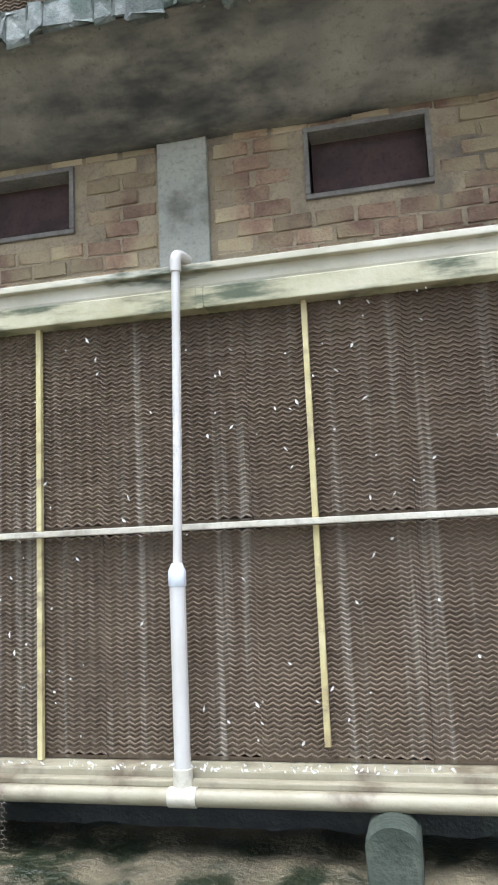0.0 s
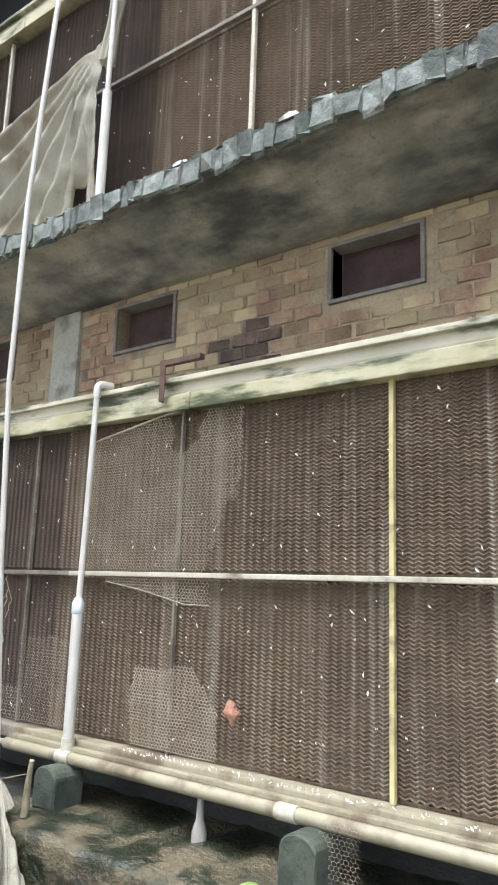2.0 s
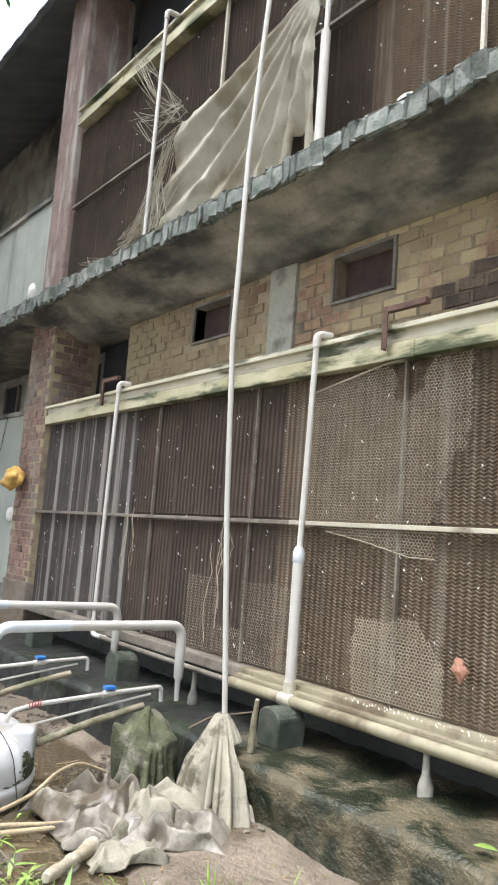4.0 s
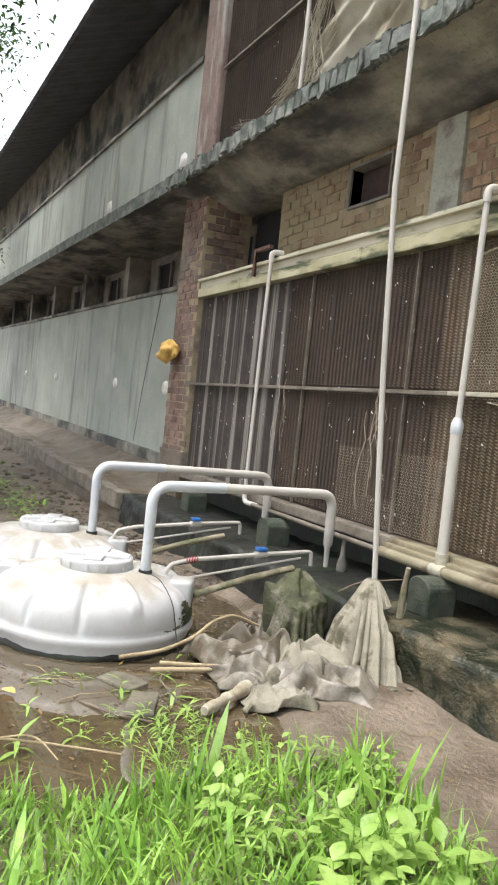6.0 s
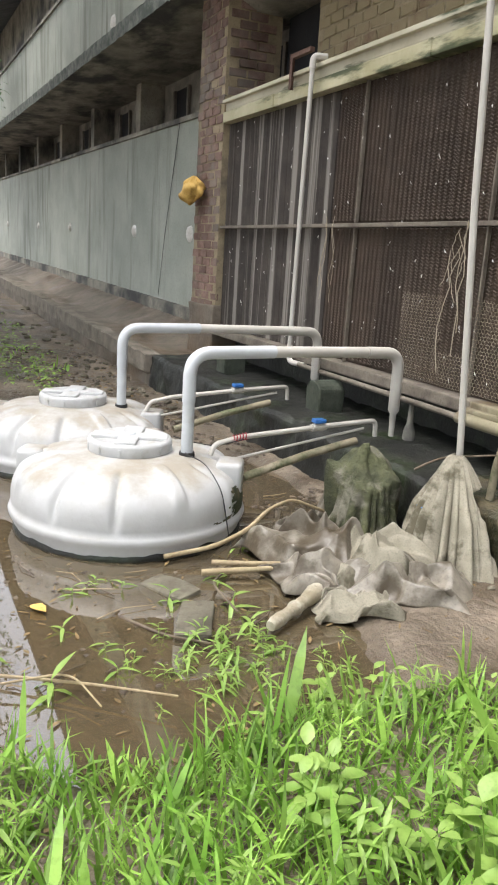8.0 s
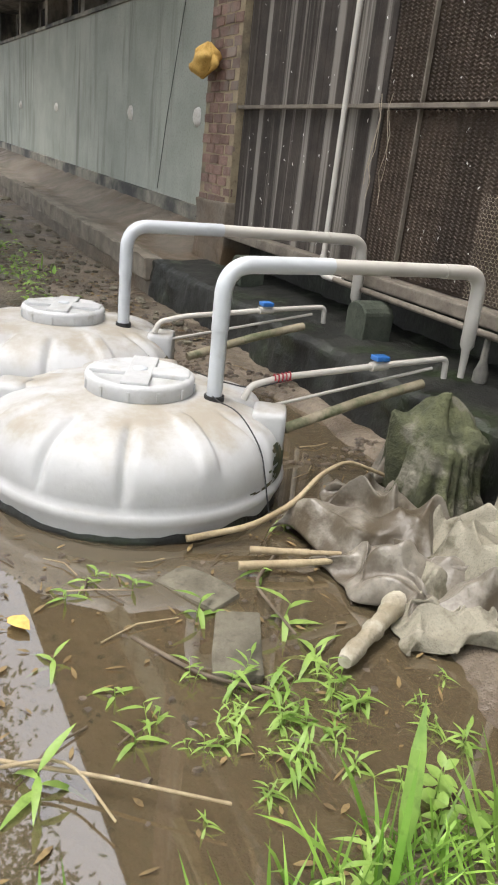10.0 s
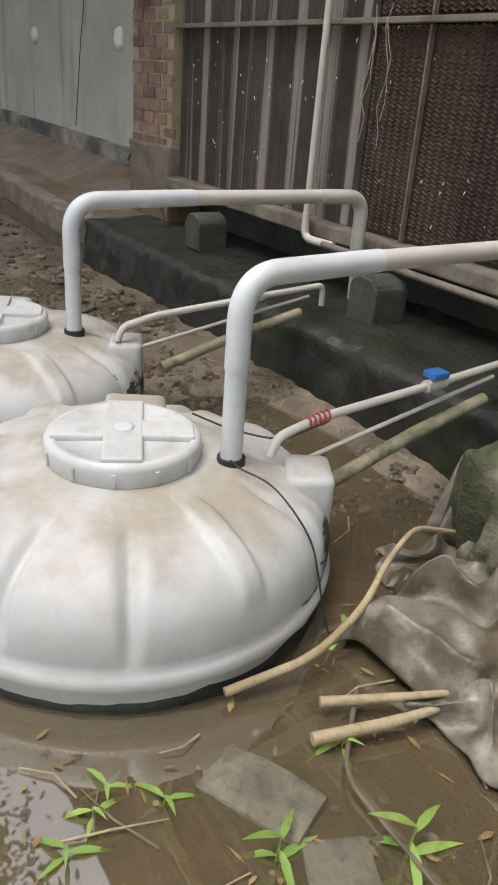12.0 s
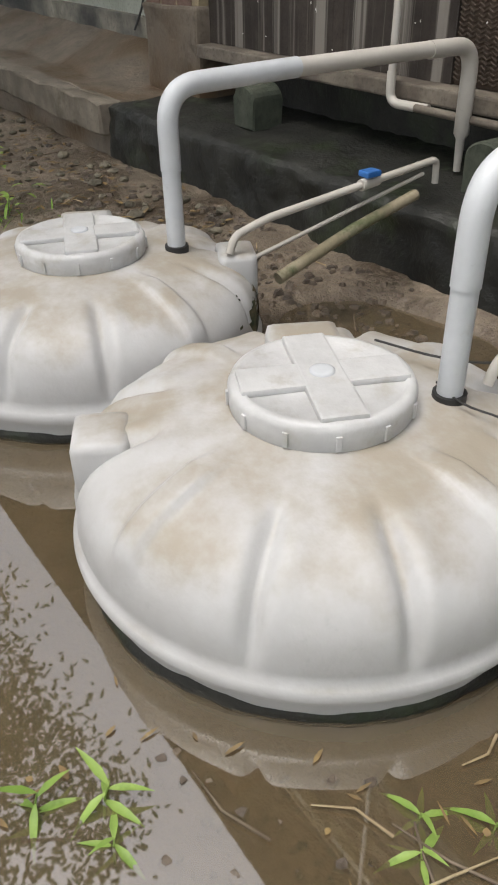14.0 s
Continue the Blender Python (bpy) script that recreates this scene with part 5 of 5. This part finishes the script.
def leaf_mesh(length, width, droop, oval=False):
    """One leaf along x: folded at the midrib, bent down; lance-shaped or oval."""
    verts, faces = [], []
    outline = ((0, 0.06), (0.14, 0.5), (0.34, 0.95), (0.6, 0.9), (0.84, 0.5), (1.0, 0.02)) if oval else ((0, 0.1), (0.15, 0.6), (0.35, 1.0), (0.6, 0.8), (0.82, 0.42), (1.0, 0.02))
    for t, w in outline:
        x, z = length * t, -droop * length * t * t
        verts.extend(((x, -width * w / 2, z + 0.14 * width * w), (x, 0, z), (x, width * w / 2, z + 0.14 * width * w)))
    for i in range(len(outline) - 1):
        for k in (0, 1):
            a = 3 * i + k
            faces.append((a, a + 1, a + 4, a + 3))
    d = bpy.data.meshes.new("leaf")
    d.from_pydata(verts, [], faces)
    d.materials.append(M_LEAF)
    d.polygons.foreach_set("use_smooth", [True] * len(faces))
    return d


def weed(name, label, group, seed, stems, height, leaves, spread, per):
    """A weed with each stem and each leaf a part of its own."""
    rng = random.Random(seed)
    root = thing(name, label, "plant", (0, 0, -50), group)
    for _ in range(stems):
        a = rng.uniform(0, 6.28)
        p0 = Vector((math.cos(a), math.sin(a), 0)) * rng.uniform(0, spread)
        top = p0 + Vector((math.cos(a) * rng.uniform(0, 0.4), math.sin(a) * rng.uniform(0, 0.4), 1)) * height * rng.uniform(0.6, 1.1)
        part("stem", tube([p0 - Vector((0, 0, 0.03)), p0.lerp(top, 0.5), top], [0.0022, 0.0018, 0.001], 5), M_LEAF, root)
        for i in range(per):
            t = 0.3 + 0.7 * i / max(1, per - 1)
            b = a + i * 2.4 + rng.uniform(-0.4, 0.4)
            up = 0.8 if i == per - 1 else rng.uniform(0.0, 0.45)
            ob = new("leaf", rng.choice(leaves))
            ob.parent = root
            s = rng.uniform(0.7, 1.2)
            ob.matrix_local = Matrix.Translation(p0.lerp(top, t)) @ Matrix.Rotation(b, 4, "Z") @ Matrix.Rotation(-math.atan(up), 4, "Y") @ Matrix.Diagonal((s, s, s, 1))
    return root


LANCE_LEAF = [leaf_mesh(0.085, 0.016, d) for d in (0.25, 0.45, 0.7)]
SPROUT_LEAF = [leaf_mesh(0.062, 0.0125, d) for d in (0.25, 0.45, 0.7)]
OVAL_LEAF = [leaf_mesh(0.06, 0.037, d, True) for d in (0.2, 0.4)]
rngp = random.Random(41)


def plants(name, label, group, spec, leaves, spots):
    """Copies of a few grown weeds at spots (x, y, size)."""
    kinds = [weed(name, label, group, sd, spec[0], spec[1], leaves, spec[2], spec[3]) for sd in spec[4]]
    for n, (x, y, s) in enumerate(spots):
        m = Matrix.Translation((x, y, max(-0.02, ground_z(x, y) - 0.01))) @ Matrix.Rotation(rngp.uniform(0, 6.28), 4, "Z") @ Matrix.Diagonal((s, s, s, 1))
        if n < len(kinds):
            kinds[n].matrix_world = m
        else:
            copy_thing(kinds[n % len(kinds)], m)


def free(x, y):
    return all(math.hypot(x - c[0], y - c[1]) > 0.62 for c in TANKS)


spots = [(-1.93 + rngp.gauss(0, 0.11), -1.7 + rngp.gauss(0, 0.17), rngp.uniform(0.5, 0.85)) for _ in range(44)]
plants("water_weed", "green narrow-leaved weed growing out of the mud", "weeds in the puddle", (2, 0.13, 0.03, 5, (1, 2, 3, 4)), LANCE_LEAF, spots)
spots = [(rngp.uniform(-1.6, -0.4), rngp.uniform(-2.8, -1.2), rngp.uniform(0.55, 0.95)) for _ in range(40)]
plants("leafy_weed", "narrow-leaved green weed among the grass", "weeds in the grass", (3, 0.17, 0.05, 5, (31, 32, 33)), LANCE_LEAF, [q for q in spots if meadow(q[0], q[1])])
spots = [(-0.84, -1.71, 1.1), (-0.76, -1.62, 1.0), (-0.92, -1.62, 0.9), (-0.68, -1.52, 1.1), (-0.72, -1.75, 1.0), (-0.62, -1.63, 1.0), (-0.98, -1.78, 0.8), (-1.28, -1.3, 0.7), (-1.42, -1.2, 0.6), (-1.62, -1.62, 0.7), (-1.56, -1.5, 0.7), (-1.14, -1.93, 0.9), (-1.2, -1.85, 0.8), (-0.55, -1.9, 1.0), (-0.5, -2.1, 1.0)]
plants("broadleaf_weed", "round-leaved green weed standing in the grass", "broad weeds in the grass", (4, 0.17, 0.06, 6, (11, 12, 13)), OVAL_LEAF, spots)
spots = [(-2.61, -2.05, 1.0), (-2.58, -1.93, 1.0), (-2.38, -1.82, 1.4), (-2.52, -1.56, 1.1), (-2.13, -1.6, 1.3), (-2.98, -2.4, 0.9), (-2.9, -2.42, 1.0), (-2.66, -2.01, 0.9), (-3.02, -2.5, 0.85), (-2.79, -1.33, 1.3), (-2.3, -2.2, 1.0), (-1.95, -2.3, 1.2), (-2.2, -2.45, 1.2), (-3.1, -2.62, 0.9), (-2.75, -2.5, 0.8), (-2.15, -2.1, 1.0), (-2.0, -2.1, 1.0), (-2.28, -1.62, 1.2), (-2.56, -2.12, 1.1)]
plants("sprout", "small bright green sprout standing in the water", "sprouts in the puddle", (1, 0.055, 0.0, 5, (21, 22, 23)), SPROUT_LEAF, spots)


def bank_weeds():
    """Leafy undergrowth on the far bank, past counting."""
    rng = random.Random(43)
    verts, faces = [], []
    for _ in range(48):
        x, y = rng.uniform(-12, -5.9), rng.uniform(-2.6, -1.35)
        for _ in range(26):
            a, h = rng.uniform(0, 6.28), rng.uniform(0.03, 0.28)
            base = Vector((x + rng.gauss(0, 0.09), y + rng.gauss(0, 0.09), ground_z(x, y) + h))
            leaf_faces(verts, faces, base, Vector((math.cos(a), math.sin(a), rng.uniform(0, 0.6))), rng.uniform(0.04, 0.09), rng.uniform(0.015, 0.035), 0.4)
    tagged(from_lists("bank_undergrowth", verts, faces, M_LEAF), "leafy green weeds on the far mud bank", "weeds", kind="stuff")


bank_weeds()


def mud_debris():
    """Clods, rotted leaves and twig ends in the shallow mud."""
    rng = random.Random(58)
    verts, faces = [], []
    areas = [((-3.0, -1.8), (-2.6, -1.3), 420, 0.004, 0.016), ((-3.4, -2.3), (-1.1, -0.6), 420, 0.005, 0.022), ((-5.4, -3.6), (-1.1, -0.6), 420, 0.005, 0.025), ((-9.0, -5.0), (-1.8, -0.62), 700, 0.008, 0.035)]
    for xs, ys, count, r0, r1 in areas:
        for _ in range(count):
            x, y = rng.uniform(*xs), rng.uniform(*ys)
            if not free(x, y) or nz(x, y, 12, 2.6) < -0.08:
                continue
            r, k = rng.uniform(r0, r1), len(verts)
            z, turn, flat = max(-0.004, ground_z(x, y)), rng.uniform(0, 6.28), rng.uniform(0.25, 0.8)
            for i in range(7):
                a = turn + i * 0.8976
                q = r * rng.uniform(0.6, 1.3)
                verts.append((x + q * math.cos(a), y + q * math.sin(a), z - 0.003))
                verts.append((x + 0.6 * q * math.cos(a), y + 0.6 * q * math.sin(a), z + r * flat * rng.uniform(0.5, 1.0)))
            for i in range(7):
                j = (i + 1) % 7
                faces.append((k + 2 * i, k + 2 * j, k + 2 * j + 1, k + 2 * i + 1))
            faces.append(tuple(k + 2 * i + 1 for i in range(7)))
    tagged(from_lists("mud_clods", verts, faces, M_CLOD), "wet dark mud clods and rotted bits", "debris", kind="stuff")
    for n in range(46):
        x, y = rng.choice(((rng.uniform(-3.3, -1.9), rng.uniform(-2.4, -1.3)), (rng.uniform(-5.2, -2.6), rng.uniform(-1.1, -0.62)), (rng.uniform(-8, -5), rng.uniform(-1.5, -0.65))))
        if not free(x, y):
            continue
        a, ln = rng.uniform(0, 6.28), rng.uniform(0.06, 0.22)
        dx, dy, z = math.cos(a) * ln, math.sin(a) * ln, max(0.002, ground_z(x, y)) + 0.004
        bend = rng.uniform(-0.2, 0.2)
        path = [(x - dx / 2, y - dy / 2, z), (x - dy * bend, y + dx * bend, z + 0.006), (x + dx / 2, y + dy / 2, z + 0.002)]
        tagged(part("twig", tube(path, [0.003, 0.0025, 0.0015], 5), M_BARK if n % 3 else M_STICK), "thin dead twig lying on wet mud", "twig", group="twigs on the mud")


mud_debris()


def litter():
    """Dead leaves and specks on mud and water."""
    rng = random.Random(19)
    verts, faces = [], []
    for _ in range(420):
        x, y = rng.uniform(-3.4, -1.3), rng.uniform(-2.9, -0.62)
        if any(math.hypot(x - c[0], y - c[1]) < 0.58 for c in TANKS):
            continue
        z = max(0.003, ground_z(x, y) + 0.006)
        a = rng.uniform(0, 6.28)
        leaf_faces(verts, faces, Vector((x, y, z)), Vector((math.cos(a), math.sin(a), 0.12)), rng.uniform(0.01, 0.05), rng.uniform(0.004, 0.014), 0.0)
    for _ in range(300):
        x, y = rng.uniform(-9, -5), rng.uniform(-1.6, -0.6)
        a = rng.uniform(0, 6.28)
        leaf_faces(verts, faces, Vector((x, y, ground_z(x, y) + 0.008)), Vector((math.cos(a), math.sin(a), 0.1)), rng.uniform(0.02, 0.09), rng.uniform(0.01, 0.03), 0.0)
    tagged(from_lists("leaf_litter", verts, faces, M_DRY), "dead leaves and bits scattered on mud", "litter", kind="stuff")


litter()
v, f = [], []
leaf_faces(v, f, Vector((-2.5, -2.27, 0.012)), Vector((1, 0.5, 0.05)), 0.08, 0.05, 0)
tagged(from_lists("fallen_leaf", v, f, M_YCLOTH), "yellow fallen leaf floating on the puddle", "leaf")
v, f = [], []
leaf_faces(v, f, Vector((-1.02, -0.42, LEDGE_Z + 0.02)), Vector((1, 0.3, 0.05)), 0.09, 0.05, 0)
tagged(from_lists("fallen_leaf", v, f, M_LEAF), "green fallen leaf lying on the ledge", "leaf")


# ---- trees beyond the yard ----
def tree(x, y, height, seed, leaves, size):
    rng = random.Random(seed)
    t = thing("tree", "tall leafy open-crowned tree beside the yard, southern copies added against low sky", "tree", (x, y, 0), "yard trees")
    bm = bmesh.new()
    trunk = [Vector((0.05 * math.sin(i), 0.06 * math.cos(i * 1.3), height * 0.62 * i / 8 - 0.1)) for i in range(9)]
    tube(trunk, [0.2 * (1 - 0.07 * i) for i in range(9)], 10, bm)
    tips = []
    for k in range(16):
        s = trunk[4 + k % 5]
        a, r = k * 2.4 + rng.uniform(-0.3, 0.3), rng.uniform(1.4, 3.4)
        e = s + Vector((math.cos(a) * r, math.sin(a) * r, rng.uniform(0.8, height * 0.36)))
        m = (s + e) / 2 + Vector((0, 0, 0.3))
        tube([s, m, e], [0.07, 0.045, 0.015], 6, bm)
        tips += [m, e, e + Vector((rng.uniform(-1, 1), rng.uniform(-1, 1), rng.uniform(-0.3, 0.9)))]
    part("trunk", bm, M_BARK, t, smooth=True)
    verts, faces = [], []
    for _ in range(leaves):
        c = rng.choice(tips)
        p = c + Vector((rng.gauss(0, 0.5), rng.gauss(0, 0.5), rng.gauss(0, 0.38)))
        a = rng.uniform(0, 6.28)
        leaf_faces(verts, faces, p, Vector((math.cos(a), math.sin(a), rng.uniform(-0.6, 0.4))), size * rng.uniform(0.7, 1.3), size * 0.45, 0.3)
    from_lists("crown", verts, faces, M_TREELEAF, t)
    return t


first = tree(-11.5, -4.6, 11.5, 2, 16000, 0.135)
# copies south of y -6 are unseen, added to block light from the low sky
for x, y, a in ((-9.2, -4.4, 250), (-19, -4.2, 80), (-8, -11.5, 150), (-28, -3.6, 200), (-14, -9.5, 20), (-3, -12, 280), (4, -10, 120), (9, -7, 40), (-20, -10, 330)):
    copy_thing(first, pose(x, y, 0, 0, 0, a))

pillar()
wall_of_bricks("wall_brick_vents", PAD_L + 0.95, 4.2, BACK_Y, 2.4, 3.22, [v for v in VENTS] + [(p[0], p[1], 2.4, 3.22) for p in PATCHES], "stained tan brick wall with small vents above the pads", seed=2, near=(-3.0, 0.9), sooty=(-1.66, 2.68, 0.22, 0.13))
